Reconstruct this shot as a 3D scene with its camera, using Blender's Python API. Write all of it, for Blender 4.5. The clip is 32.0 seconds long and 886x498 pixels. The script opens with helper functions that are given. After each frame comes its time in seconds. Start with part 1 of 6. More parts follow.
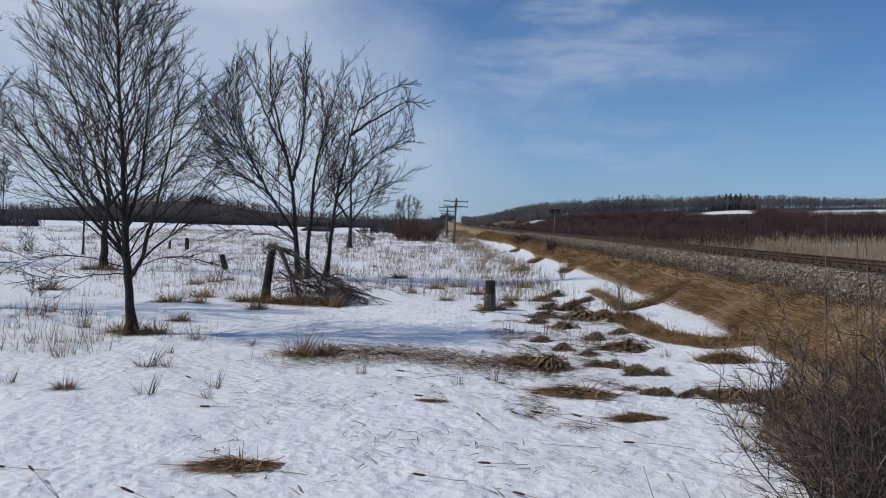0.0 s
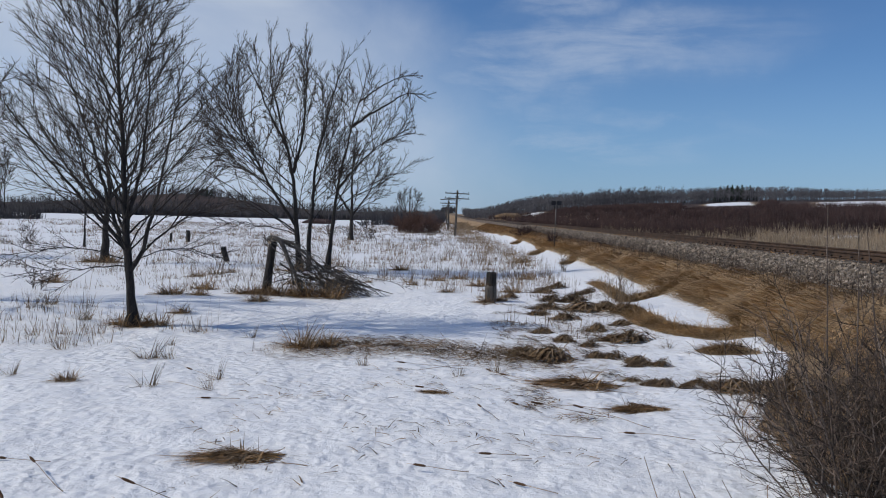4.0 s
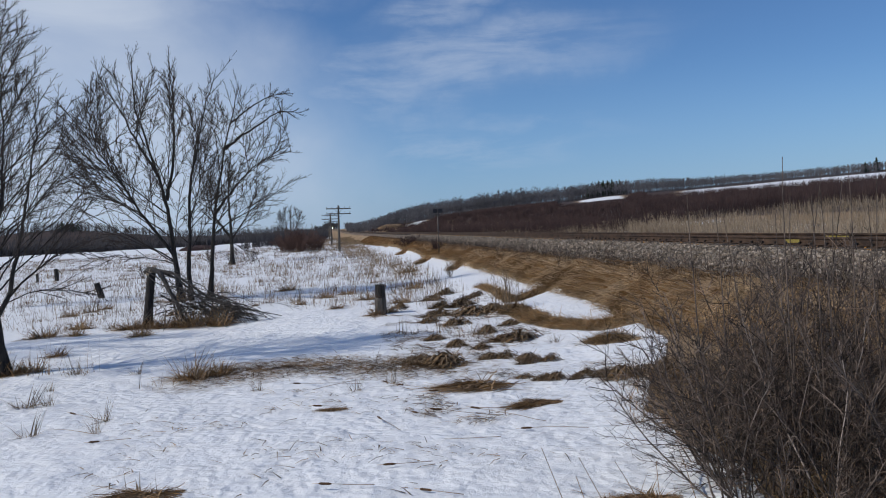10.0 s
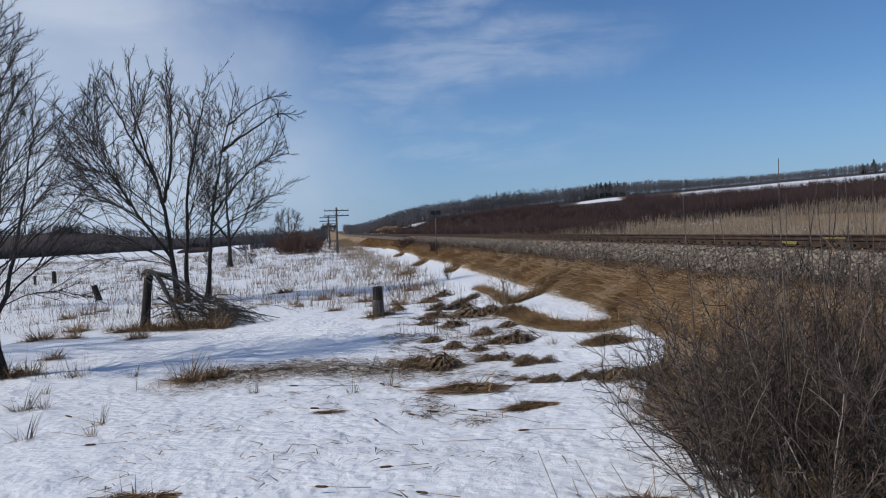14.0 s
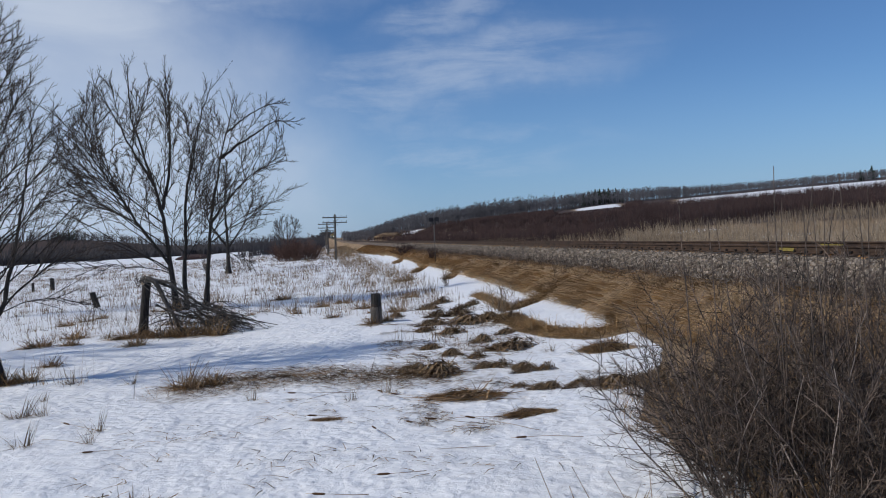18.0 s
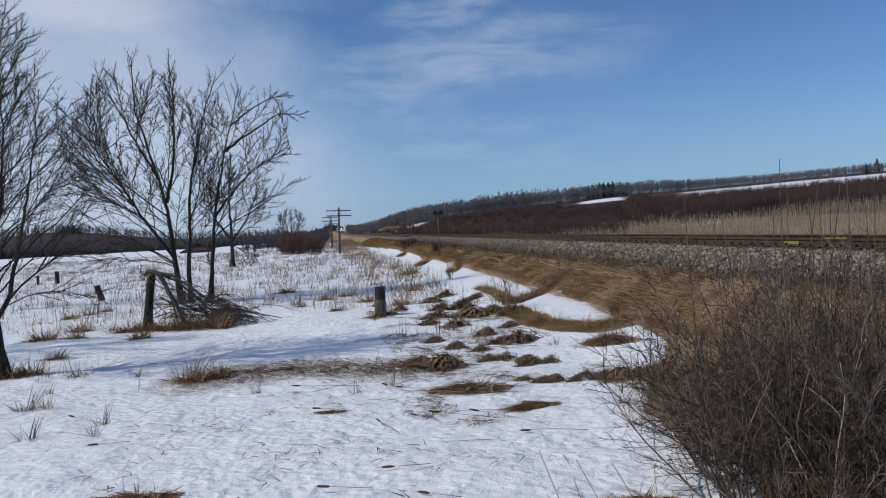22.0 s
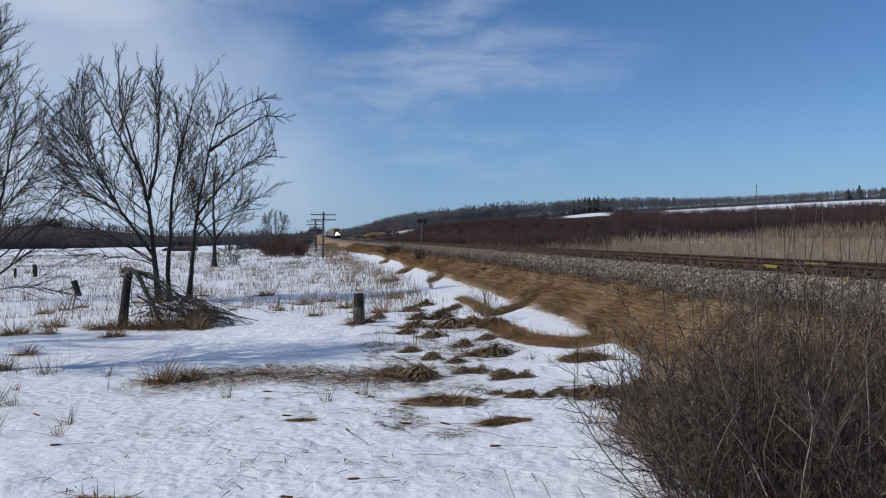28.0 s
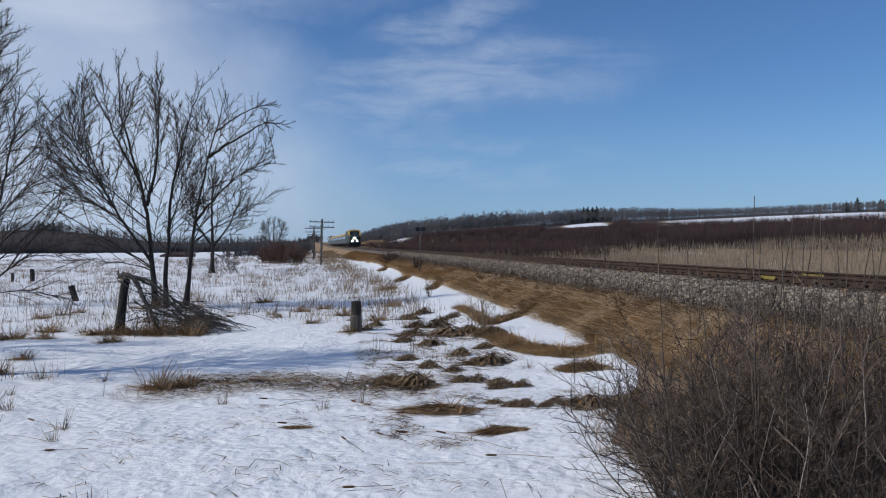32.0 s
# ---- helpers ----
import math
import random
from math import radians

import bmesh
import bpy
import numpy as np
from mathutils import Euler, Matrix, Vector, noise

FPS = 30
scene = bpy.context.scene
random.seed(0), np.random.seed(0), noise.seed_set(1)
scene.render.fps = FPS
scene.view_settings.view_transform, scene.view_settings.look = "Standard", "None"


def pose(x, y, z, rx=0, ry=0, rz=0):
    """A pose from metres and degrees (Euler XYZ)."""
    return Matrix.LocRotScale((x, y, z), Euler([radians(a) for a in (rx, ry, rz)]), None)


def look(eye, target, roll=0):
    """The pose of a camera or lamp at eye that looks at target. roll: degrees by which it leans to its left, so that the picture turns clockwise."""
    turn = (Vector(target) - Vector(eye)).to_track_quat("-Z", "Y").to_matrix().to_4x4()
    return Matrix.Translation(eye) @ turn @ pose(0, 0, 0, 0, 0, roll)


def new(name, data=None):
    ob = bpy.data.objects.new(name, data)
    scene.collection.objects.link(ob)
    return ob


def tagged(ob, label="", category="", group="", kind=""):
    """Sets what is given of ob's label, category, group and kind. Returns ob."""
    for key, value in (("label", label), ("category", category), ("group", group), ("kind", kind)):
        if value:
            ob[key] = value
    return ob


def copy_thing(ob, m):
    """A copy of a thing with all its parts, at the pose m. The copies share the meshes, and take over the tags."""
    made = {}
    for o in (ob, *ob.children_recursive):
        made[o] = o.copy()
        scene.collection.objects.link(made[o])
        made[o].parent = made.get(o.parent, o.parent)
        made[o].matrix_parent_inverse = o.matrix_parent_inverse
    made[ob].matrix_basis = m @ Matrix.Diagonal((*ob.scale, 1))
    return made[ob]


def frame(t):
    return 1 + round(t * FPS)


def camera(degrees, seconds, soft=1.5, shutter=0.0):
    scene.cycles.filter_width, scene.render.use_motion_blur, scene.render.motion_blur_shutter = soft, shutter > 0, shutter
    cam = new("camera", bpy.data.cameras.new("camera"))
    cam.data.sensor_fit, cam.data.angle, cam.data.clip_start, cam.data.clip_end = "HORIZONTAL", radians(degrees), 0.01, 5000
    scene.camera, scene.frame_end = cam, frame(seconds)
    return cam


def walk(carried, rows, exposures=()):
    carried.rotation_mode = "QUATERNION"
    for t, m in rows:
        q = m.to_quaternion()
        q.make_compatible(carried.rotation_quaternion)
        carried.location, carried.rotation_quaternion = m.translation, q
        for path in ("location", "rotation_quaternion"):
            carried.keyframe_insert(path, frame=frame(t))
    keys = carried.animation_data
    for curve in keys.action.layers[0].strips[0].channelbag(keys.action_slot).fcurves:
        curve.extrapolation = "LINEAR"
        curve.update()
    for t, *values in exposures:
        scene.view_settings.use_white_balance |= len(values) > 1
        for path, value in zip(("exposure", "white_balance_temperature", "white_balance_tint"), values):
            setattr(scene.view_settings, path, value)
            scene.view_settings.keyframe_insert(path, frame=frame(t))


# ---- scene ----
cam = camera(57.58, 32.0, soft=1.05)
PATH = [
    (0, (-0.033, 0.076, 2.596), (-0.002, 10.071, 2.278), 1.45),
    (0.5, (-0.027, 0.081, 2.600), (-0.064, 10.080, 2.501), 0.74),
    (1, (-0.025, 0.084, 2.597), (-0.034, 10.084, 2.675), 0.46),
    (1.5, (-0.027, 0.058, 2.593), (0.145, 10.056, 2.746), 0.47),
    (2, (-0.026, 0.049, 2.593), (0.375, 10.040, 2.753), 0.44),
    (2.5, (-0.026, 0.064, 2.589), (0.295, 10.059, 2.642), 0.76),
    (3, (-0.019, 0.077, 2.581), (0.073, 10.075, 2.388), 1.28),
    (3.5, (-0.022, 0.098, 2.582), (0.005, 10.092, 2.231), 1.37),
    (5.5, (-0.025, 0.067, 2.552), (-0.322, 10.027, 1.706), 0.62),
    (6, (-0.036, 0.132, 2.538), (-1.095, 9.948, 0.945), 0.22),
    (6.5, (-0.024, 0.114, 2.566), (-0.628, 10.064, 1.775), -1.59),
    (7, (-0.027, 0.062, 2.581), (0.412, 10.052, 2.503), -3.28),
    (7.5, (-0.040, 0.025, 2.593), (0.804, 9.989, 2.659), -3.49),
    (8, (-0.034, 0.002, 2.593), (1.120, 9.934, 2.737), -3.51),
    (8.5, (-0.040, -0.024, 2.595), (1.273, 9.890, 2.663), -3.43),
    (9, (-0.045, -0.039, 2.595), (1.364, 9.861, 2.508), -3.27),
    (9.5, (-0.047, -0.021, 2.593), (1.388, 9.873, 2.369), -3.20),
    (10, (-0.045, -0.032, 2.594), (1.390, 9.861, 2.300), -3.19),
    (11, (-0.041, -0.038, 2.598), (1.401, 9.853, 2.287), -3.21),
    (12, (-0.034, -0.040, 2.601), (1.414, 9.850, 2.319), -3.22),
    (13, (-0.022, -0.022, 2.601), (1.436, 9.867, 2.325), -3.22),
    (14, (-0.025, -0.023, 2.595), (1.433, 9.867, 2.323), -3.25),
    (14.5, (-0.024, -0.033, 2.595), (1.436, 9.856, 2.331), -3.25),
    (16.5, (-0.015, -0.043, 2.604), (1.455, 9.846, 2.362), -3.24),
    (17, (-0.013, -0.037, 2.602), (1.458, 9.851, 2.371), -3.27),
    (18, (-0.014, -0.049, 2.601), (1.466, 9.839, 2.411), -3.27),
    (19, (-0.007, -0.035, 2.600), (1.474, 9.853, 2.407), -3.27),
    (19.5, (-0.008, -0.039, 2.599), (1.473, 9.849, 2.401), -3.26),
    (20, (-0.015, -0.041, 2.597), (1.425, 9.853, 2.401), -3.27),
    (20.5, (-0.013, -0.042, 2.599), (1.412, 9.854, 2.403), -3.28),
    (21, (-0.011, -0.037, 2.598), (1.419, 9.859, 2.401), -3.28),
    (21.5, (-0.014, -0.032, 2.596), (1.416, 9.862, 2.368), -3.27),
    (22, (-0.018, -0.038, 2.599), (1.410, 9.856, 2.328), -3.27),
    (22.5, (-0.013, -0.049, 2.601), (1.420, 9.845, 2.374), -3.21),
    (23, (-0.004, -0.049, 2.603), (1.439, 9.845, 2.441), -3.19),
    (24, (0.003, -0.045, 2.606), (1.454, 9.849, 2.501), -3.17),
    (24.5, (0.004, -0.052, 2.608), (1.457, 9.841, 2.501), -3.18),
    (26.5, (0.016, -0.022, 2.600), (1.484, 9.869, 2.470), -3.07),
    (27, (0.073, 0.001, 2.618), (1.597, 9.878, 2.269), -2.56),
    (27.5, (0.083, 0.017, 2.628), (1.700, 9.881, 2.334), -1.64),
    (28, (0.086, 0.015, 2.634), (1.709, 9.881, 2.459), -0.94),
    (28.5, (0.093, 0.016, 2.633), (1.724, 9.881, 2.549), -0.48),
    (29, (0.093, 0.012, 2.632), (1.725, 9.878, 2.572), -0.36),
    (29.5, (0.095, 0.010, 2.632), (1.729, 9.875, 2.573), -0.36),
    (30, (0.096, 0.011, 2.636), (1.730, 9.876, 2.573), -0.38),
    (30.5, (0.094, 0.015, 2.631), (1.731, 9.880, 2.568), -0.38),
    (31, (0.094, 0.017, 2.634), (1.736, 9.881, 2.567), -0.40),
    (31.5, (0.093, 0.019, 2.634), (1.736, 9.883, 2.567), -0.39),
    (32, (0.092, 0.022, 2.629), (1.738, 9.885, 2.559), -0.40),
]
EXPOSURES = [(0, -0.46, 6450, 9), (5.2, -0.46, 6450, 9), (6.0, -0.62, 6750, 8), (6.8, -0.45, 6430, 9), (12, -0.43, 6370, 9), (24, -0.43, 6350, 9), (28, -0.42, 6270, 9), (32, -0.42, 6250, 9)]
walk(cam, [(t, look(eye, target, roll)) for t, eye, target, roll in PATH], EXPOSURES)

# ---- sky, sun ----
SUN_AZ, SUN_EL = -96.0, 42.0          # degrees from the track's direction (to the left), and above the horizon
world = bpy.data.worlds.new("sky")
scene.world = world
world.use_nodes = True


class Nodes:
    """Short-hand for building a node tree."""

    def __init__(self, tree):
        self.tree = tree
        tree.nodes.clear()

    def add(self, kind, **settings):
        node = self.tree.nodes.new(kind)
        inputs = settings.pop("inputs", {})
        for key, value in settings.items():
            setattr(node, key, value)
        for key, value in inputs.items():
            self.set(node, key, value)
        return node

    def set(self, node, key, value):
        socket = node.inputs[key]
        if isinstance(value, bpy.types.NodeSocket):
            self.tree.links.new(value, socket)
        else:
            socket.default_value = value

    def math(self, op, a, b=0.0, c=0.0, clamp=False):
        n = self.add("ShaderNodeMath", operation=op, use_clamp=clamp)
        for i, v in enumerate((a, b, c)):
            self.set(n, i, v)
        return n.outputs[0]

    def ramp(self, value, lo, hi, out_lo=0.0, out_hi=1.0, smooth=True):
        n = self.add("ShaderNodeMapRange", interpolation_type="SMOOTHSTEP" if smooth else "LINEAR")
        for key, v in (("Value", value), ("From Min", lo), ("From Max", hi), ("To Min", out_lo), ("To Max", out_hi)):
            self.set(n, key, v)
        return n.outputs["Result"]

    def mix(self, factor, a, b):
        n = self.add("ShaderNodeMix", data_type="RGBA")
        self.set(n, 0, factor)
        self.set(n, 6, a)
        self.set(n, 7, b)
        return n.outputs[2]

    def noise(self, vector, scale, detail=3.0, rough=0.55, distort=0.0):
        n = self.add("ShaderNodeTexNoise", inputs={"Scale": scale, "Detail": detail, "Roughness": rough, "Distortion": distort})
        if vector is not None:
            self.set(n, "Vector", vector)
        return n.outputs["Fac"]


def build_sky():
    n = Nodes(world.node_tree)
    sky = n.add("ShaderNodeTexSky", sky_type="NISHITA", sun_disc=False, sun_elevation=radians(SUN_EL), sun_rotation=radians(SUN_AZ),
                altitude=200.0, air_density=1.0, dust_density=0.15, ozone_density=5.0)
    coord = n.add("ShaderNodeTexCoord").outputs["Generated"]
    xyz = n.add("ShaderNodeSeparateXYZ", inputs={0: coord})
    depth = n.math("MAXIMUM", n.math("ABSOLUTE", xyz.outputs["Y"]), 0.08)
    u, v = n.math("DIVIDE", xyz.outputs["X"], depth), n.math("DIVIDE", xyz.outputs["Z"], depth)
    plane = n.add("ShaderNodeCombineXYZ", inputs={0: u, 1: v}).outputs[0]
    curl = n.add("ShaderNodeTexNoise", inputs={"Vector": plane, "Scale": 5.0, "Detail": 6.0, "Roughness": 0.6}).outputs["Color"]
    curl = n.add("ShaderNodeVectorMath", operation="SUBTRACT", inputs={0: curl, 1: (0.5, 0.5, 0.5)}).outputs[0]
    curl = n.add("ShaderNodeVectorMath", operation="SCALE", inputs={0: curl, "Scale": 0.16}).outputs[0]
    bent = n.add("ShaderNodeVectorMath", operation="ADD", inputs={0: plane, 1: curl}).outputs[0]
    wisps = n.noise(n.add("ShaderNodeMapping", inputs={"Vector": plane, "Rotation": (0, 0, radians(-12)), "Scale": (3.0, 13.0, 1.0)}).outputs[0], 2.0, 7.0, 0.6, 0.35)
    broad = n.noise(n.add("ShaderNodeMapping", inputs={"Vector": plane, "Rotation": (0, 0, radians(-25)), "Scale": (2.0, 4.0, 1.0), "Location": (3.1, 1.7, 0)}).outputs[0], 2.2, 5.0, 0.55, 0.6)

    def bank(cu, cv, ru, rv, turn, soft):
        """1 inside an ellipse of the sky, falling to 0 outside."""
        m = n.add("ShaderNodeMapping", vector_type="TEXTURE", inputs={"Vector": bent, "Location": (cu, cv, 0), "Rotation": (0, 0, radians(turn)), "Scale": (ru, rv, 1)})
        far = n.add("ShaderNodeVectorMath", operation="LENGTH", inputs={0: m.outputs[0]}).outputs["Value"]
        return n.ramp(far, soft, 1.25, 1.0, 0.0)

    # veil on the left, its upper streak, the long bank in the middle and a small feather
    veil = n.math("MULTIPLY", bank(-0.46, 0.17, 0.50, 0.25, -14, 0.58), n.ramp(broad, 0.25, 0.7, 0.70, 1.0))
    streak = n.math("MULTIPLY", bank(-0.28, 0.35, 0.42, 0.11, 4, 0.3), n.ramp(wisps, 0.3, 0.62, 0.45, 1.0))
    middle = n.math("MULTIPLY", bank(0.17, 0.20, 0.30, 0.06, 9, 0.0), n.ramp(wisps, 0.34, 0.64, 0.10, 0.52))
    feather = n.math("MULTIPLY", bank(0.16, 0.275, 0.13, 0.035, 20, 0.0), n.ramp(wisps, 0.36, 0.62, 0.08, 0.42))
    high = n.math("MULTIPLY", n.ramp(v, 0.45, 0.9, 0.0, 0.6), n.ramp(broad, 0.45, 0.75))
    thin = n.math("MULTIPLY", bank(0.12, 0.10, 0.28, 0.05, 2, 0.0), n.ramp(wisps, 0.42, 0.7, 0.0, 0.35))
    cover = veil
    for more in (streak, middle, feather, high, thin):
        cover = n.math("MAXIMUM", cover, more)
    low = n.ramp(v, 0.0, 0.05, 0.75, 1.0)
    cover = n.math("MULTIPLY", cover, n.math("MULTIPLY", low, 0.9))
    gain = n.add("ShaderNodeVectorMath", operation="MULTIPLY", inputs={0: sky.outputs[0], 1: SKY_GAIN})
    clear = n.mix(n.ramp(v, -0.02, 0.22, 0.55, 0.0), gain.outputs[0], HAZE)
    colour = n.mix(cover, clear, CLOUD)
    back = n.add("ShaderNodeBackground", inputs={"Color": colour, "Strength": 0.1})
    n.add("ShaderNodeOutputWorld", inputs={"Surface": back.outputs[0]})


SKY_GAIN, CLOUD, HAZE = (0.80, 0.99, 1.22), (7.2, 8.05, 9.6, 1), (3.1, 5.05, 8.5, 1)
build_sky()
sun = new("sun", bpy.data.lights.new("sun", "SUN"))
sun.data.energy, sun.data.angle, sun.data.color = 3.95, radians(0.6), (1.0, 0.935, 0.84)
az, el = radians(SUN_AZ), radians(SUN_EL)
sun_way = Vector((math.sin(az) * math.cos(el), math.cos(az) * math.cos(el), math.sin(el)))
sun.matrix_basis = look(sun_way * 50, (0, 0, 0))

# ---- materials ----
def surface(name, colours, scale=4.0, rough=0.85, bump=0.3, fine=60.0, metal=0.0, stretch=(1, 1, 1), per="none", vary=0.25, spec=0.3):
    """A grained surface: two colours mixed by coarse and fine noise, with relief; per: 'object' or 'island' varies the tone of pieces."""
    m = bpy.data.materials.new(name)
    m.use_nodes = True
    n = Nodes(m.node_tree)
    at = n.add("ShaderNodeTexCoord").outputs["Object"]
    at = n.add("ShaderNodeMapping", inputs={"Vector": at, "Scale": stretch}).outputs[0]
    coarse, grain = n.noise(at, scale, 4.0), n.noise(at, fine, 3.0, 0.6)
    both = n.math("ADD", n.math("MULTIPLY", coarse, 0.65), n.math("MULTIPLY", grain, 0.35))
    colour = n.mix(n.ramp(both, 0.34, 0.66), (*colours[0], 1), (*colours[1], 1))
    if per != "none":
        pick = n.add("ShaderNodeObjectInfo").outputs["Random"] if per == "object" else n.add("ShaderNodeNewGeometry").outputs["Random Per Island"]
        tone = n.add("ShaderNodeHueSaturation", inputs={"Color": colour, "Value": n.ramp(pick, 0, 1, 1 - vary, 1 + vary, False), "Saturation": n.ramp(n.math("FRACT", n.math("MULTIPLY", pick, 7.3)), 0, 1, 0.8, 1.15, False)})
        colour = tone.outputs[0]
    relief = n.add("ShaderNodeBump", inputs={"Strength": bump, "Distance": 0.02, "Height": both})
    p = n.add("ShaderNodeBsdfPrincipled", inputs={"Base Color": colour, "Roughness": rough, "Metallic": metal, "Normal": relief.outputs[0], "Specular IOR Level": spec})
    n.add("ShaderNodeOutputMaterial", inputs={"Surface": p.outputs[0]})
    return m


def glow(name, colour, strength):
    m = bpy.data.materials.new(name)
    m.use_nodes = True
    n = Nodes(m.node_tree)
    e = n.add("ShaderNodeEmission", inputs={"Color": (*colour, 1), "Strength": strength})
    n.add("ShaderNodeOutputMaterial", inputs={"Surface": e.outputs[0]})
    return m


def glass(name, colour):
    m = bpy.data.materials.new(name)
    m.use_nodes = True
    n = Nodes(m.node_tree)
    p = n.add("ShaderNodeBsdfPrincipled", inputs={"Base Color": (*colour, 1), "Roughness": 0.06, "Specular IOR Level": 0.5})
    n.add("ShaderNodeOutputMaterial", inputs={"Surface": p.outputs[0]})
    return m


def ground_material():
    """Snow, dead grass and gravel, mixed by the cover laid on the ground's vertices and ragged by noise."""
    m = bpy.data.materials.new("snowy_ground")
    m.use_nodes = True
    n = Nodes(m.node_tree)
    at = n.add("ShaderNodeNewGeometry").outputs["Position"]
    cover = n.add("ShaderNodeVertexColor", layer_name="cover").outputs["Color"]
    bare, gravel, dirt_dark = n.add("ShaderNodeSeparateColor", inputs={0: cover}).outputs
    rag = n.math("ADD", n.math("MULTIPLY", n.noise(at, 1.6, 6.0, 0.65), 0.6), n.math("MULTIPLY", n.noise(at, 14.0, 4.0, 0.7), 0.4))
    bare_edge = n.ramp(n.math("ADD", bare, n.math("MULTIPLY", n.math("SUBTRACT", rag, 0.5), 1.7)), 0.47, 0.55)
    gravel_edge = n.ramp(n.math("ADD", gravel, n.math("MULTIPLY", n.math("SUBTRACT", rag, 0.5), 0.7)), 0.42, 0.6)
    # snow: firn grains, old melt lumps, blown dust
    crust, grains = n.noise(at, 2.2, 5.0, 0.6), n.noise(at, 45.0, 3.0, 0.7)
    lumps = n.add("ShaderNodeTexVoronoi", feature="SMOOTH_F1", inputs={"Vector": n.add("ShaderNodeVectorMath", operation="ADD", inputs={0: at, 1: n.add("ShaderNodeVectorMath", operation="SCALE", inputs={0: n.add("ShaderNodeTexNoise", inputs={"Vector": at, "Scale": 5.0}).outputs["Color"], "Scale": 0.12}).outputs[0]}).outputs[0], "Scale": 6.5, "Smoothness": 0.6}).outputs["Distance"]
    lump_zone = n.ramp(n.noise(at, 0.45, 4.0, 0.6), 0.40, 0.62, 0.35, 1.0)
    snow = n.mix(n.ramp(crust, 0.3, 0.75), (0.78, 0.80, 0.83, 1), (0.86, 0.865, 0.87, 1))
    snow = n.mix(n.math("MULTIPLY", n.ramp(grains, 0.35, 0.8), 0.22), snow, (0.62, 0.62, 0.63, 1))
    soil = n.ramp(n.math("ADD", n.math("MULTIPLY", dirt_dark, 0.76), n.math("MULTIPLY", n.math("SUBTRACT", n.noise(at, 6.0, 7.0, 0.75), 0.5), 2.6)), 0.2, 1.0)
    snow = n.mix(n.math("MULTIPLY", soil, 0.85), snow, (0.27, 0.225, 0.175, 1))
    # dead grass mat: long fibres
    fibre = n.noise(n.add("ShaderNodeMapping", inputs={"Vector": at, "Rotation": (0, 0, 0.5), "Scale": (40, 6, 12)}).outputs[0], 1.0, 4.0, 0.7)
    patch = n.noise(at, 0.8, 5.0, 0.65)
    straw = n.mix(n.ramp(fibre, 0.3, 0.7), (0.15, 0.098, 0.055, 1), (0.42, 0.30, 0.175, 1))
    straw = n.mix(n.ramp(patch, 0.45, 0.72), straw, (0.23, 0.155, 0.092, 1))
    # much darker brown for bare ground where the third channel is high
    dark_brown = n.mix(n.ramp(patch, 0.3, 0.7), (0.035, 0.026, 0.023, 1), (0.085, 0.058, 0.048, 1))
    straw = n.mix(n.ramp(dirt_dark, 0.5, 0.9), straw, dark_brown)
    # gravel bed under the loose stones
    cells = n.add("ShaderNodeTexVoronoi", inputs={"Vector": at, "Scale": 16.0})
    grit = n.mix(n.ramp(n.add("ShaderNodeSeparateColor", inputs={0: cells.outputs["Color"]}).outputs[0], 0, 1), (0.06, 0.047, 0.038, 1), (0.27, 0.215, 0.165, 1))
    grit = n.mix(n.ramp(n.noise(at, 0.5, 3.0), 0.4, 0.7, 0.0, 0.35), grit, (0.16, 0.09, 0.045, 1))
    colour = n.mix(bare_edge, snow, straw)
    colour = n.mix(gravel_edge, colour, grit)
    open_snow = n.math("MULTIPLY", n.math("SUBTRACT", 1.0, bare_edge), n.math("SUBTRACT", 1.0, gravel_edge))
    height = n.math("ADD", n.math("MULTIPLY", grains, 0.17), n.math("ADD", n.math("MULTIPLY", n.math("MULTIPLY", lumps, lump_zone), 0.62), n.math("ADD", n.math("MULTIPLY", n.noise(at, 9.0, 3.0, 0.6), 0.30), n.math("MULTIPLY", n.noise(at, 2.6, 3.0, 0.5), 1.3))))
    height = n.math("ADD", n.math("MULTIPLY", height, open_snow), n.math("ADD", n.math("MULTIPLY", n.math("MULTIPLY", fibre, bare_edge), 0.6), n.math("MULTIPLY", n.math("MULTIPLY", cells.outputs["Distance"], gravel_edge), -1.0)))
    height = n.math("ADD", height, n.math("MULTIPLY", open_snow, 0.8))
    relief = n.add("ShaderNodeBump", inputs={"Strength": 1.0, "Distance": 0.07, "Height": height})
    rough = n.ramp(open_snow, 0, 1, 0.95, 0.6)
    p = n.add("ShaderNodeBsdfPrincipled", inputs={"Base Color": colour, "Roughness": rough, "Normal": relief.outputs[0], "Specular IOR Level": 0.25})
    n.add("ShaderNodeOutputMaterial", inputs={"Surface": p.outputs[0]})
    return m


GROUND = ground_material()
BARK = surface("grey_brown_bark", ((0.013, 0.011, 0.010), (0.052, 0.045, 0.040)), 7, 0.95, 0.8, 40, stretch=(3, 3, 0.6))
TWIG = surface("twig_bark", ((0.020, 0.016, 0.0135), (0.062, 0.048, 0.038)), 3, 0.9, 0.2, 30)
RUSSET = surface("russet_twigs", ((0.060, 0.031, 0.024), (0.16, 0.092, 0.07)), 0.3, 0.9, 0.1, 3, per="island", vary=0.35)
RED_TWIG = surface("reddish_twigs", ((0.030, 0.018, 0.017), (0.078, 0.046, 0.041)), 0.3, 0.9, 0.1, 3, per="island", vary=0.35)
BUSH_TWIG = surface("bush_bark", ((0.010, 0.0075, 0.006), (0.165, 0.118, 0.088)), 2, 0.6, 0.2, 30, per="island", vary=0.9)
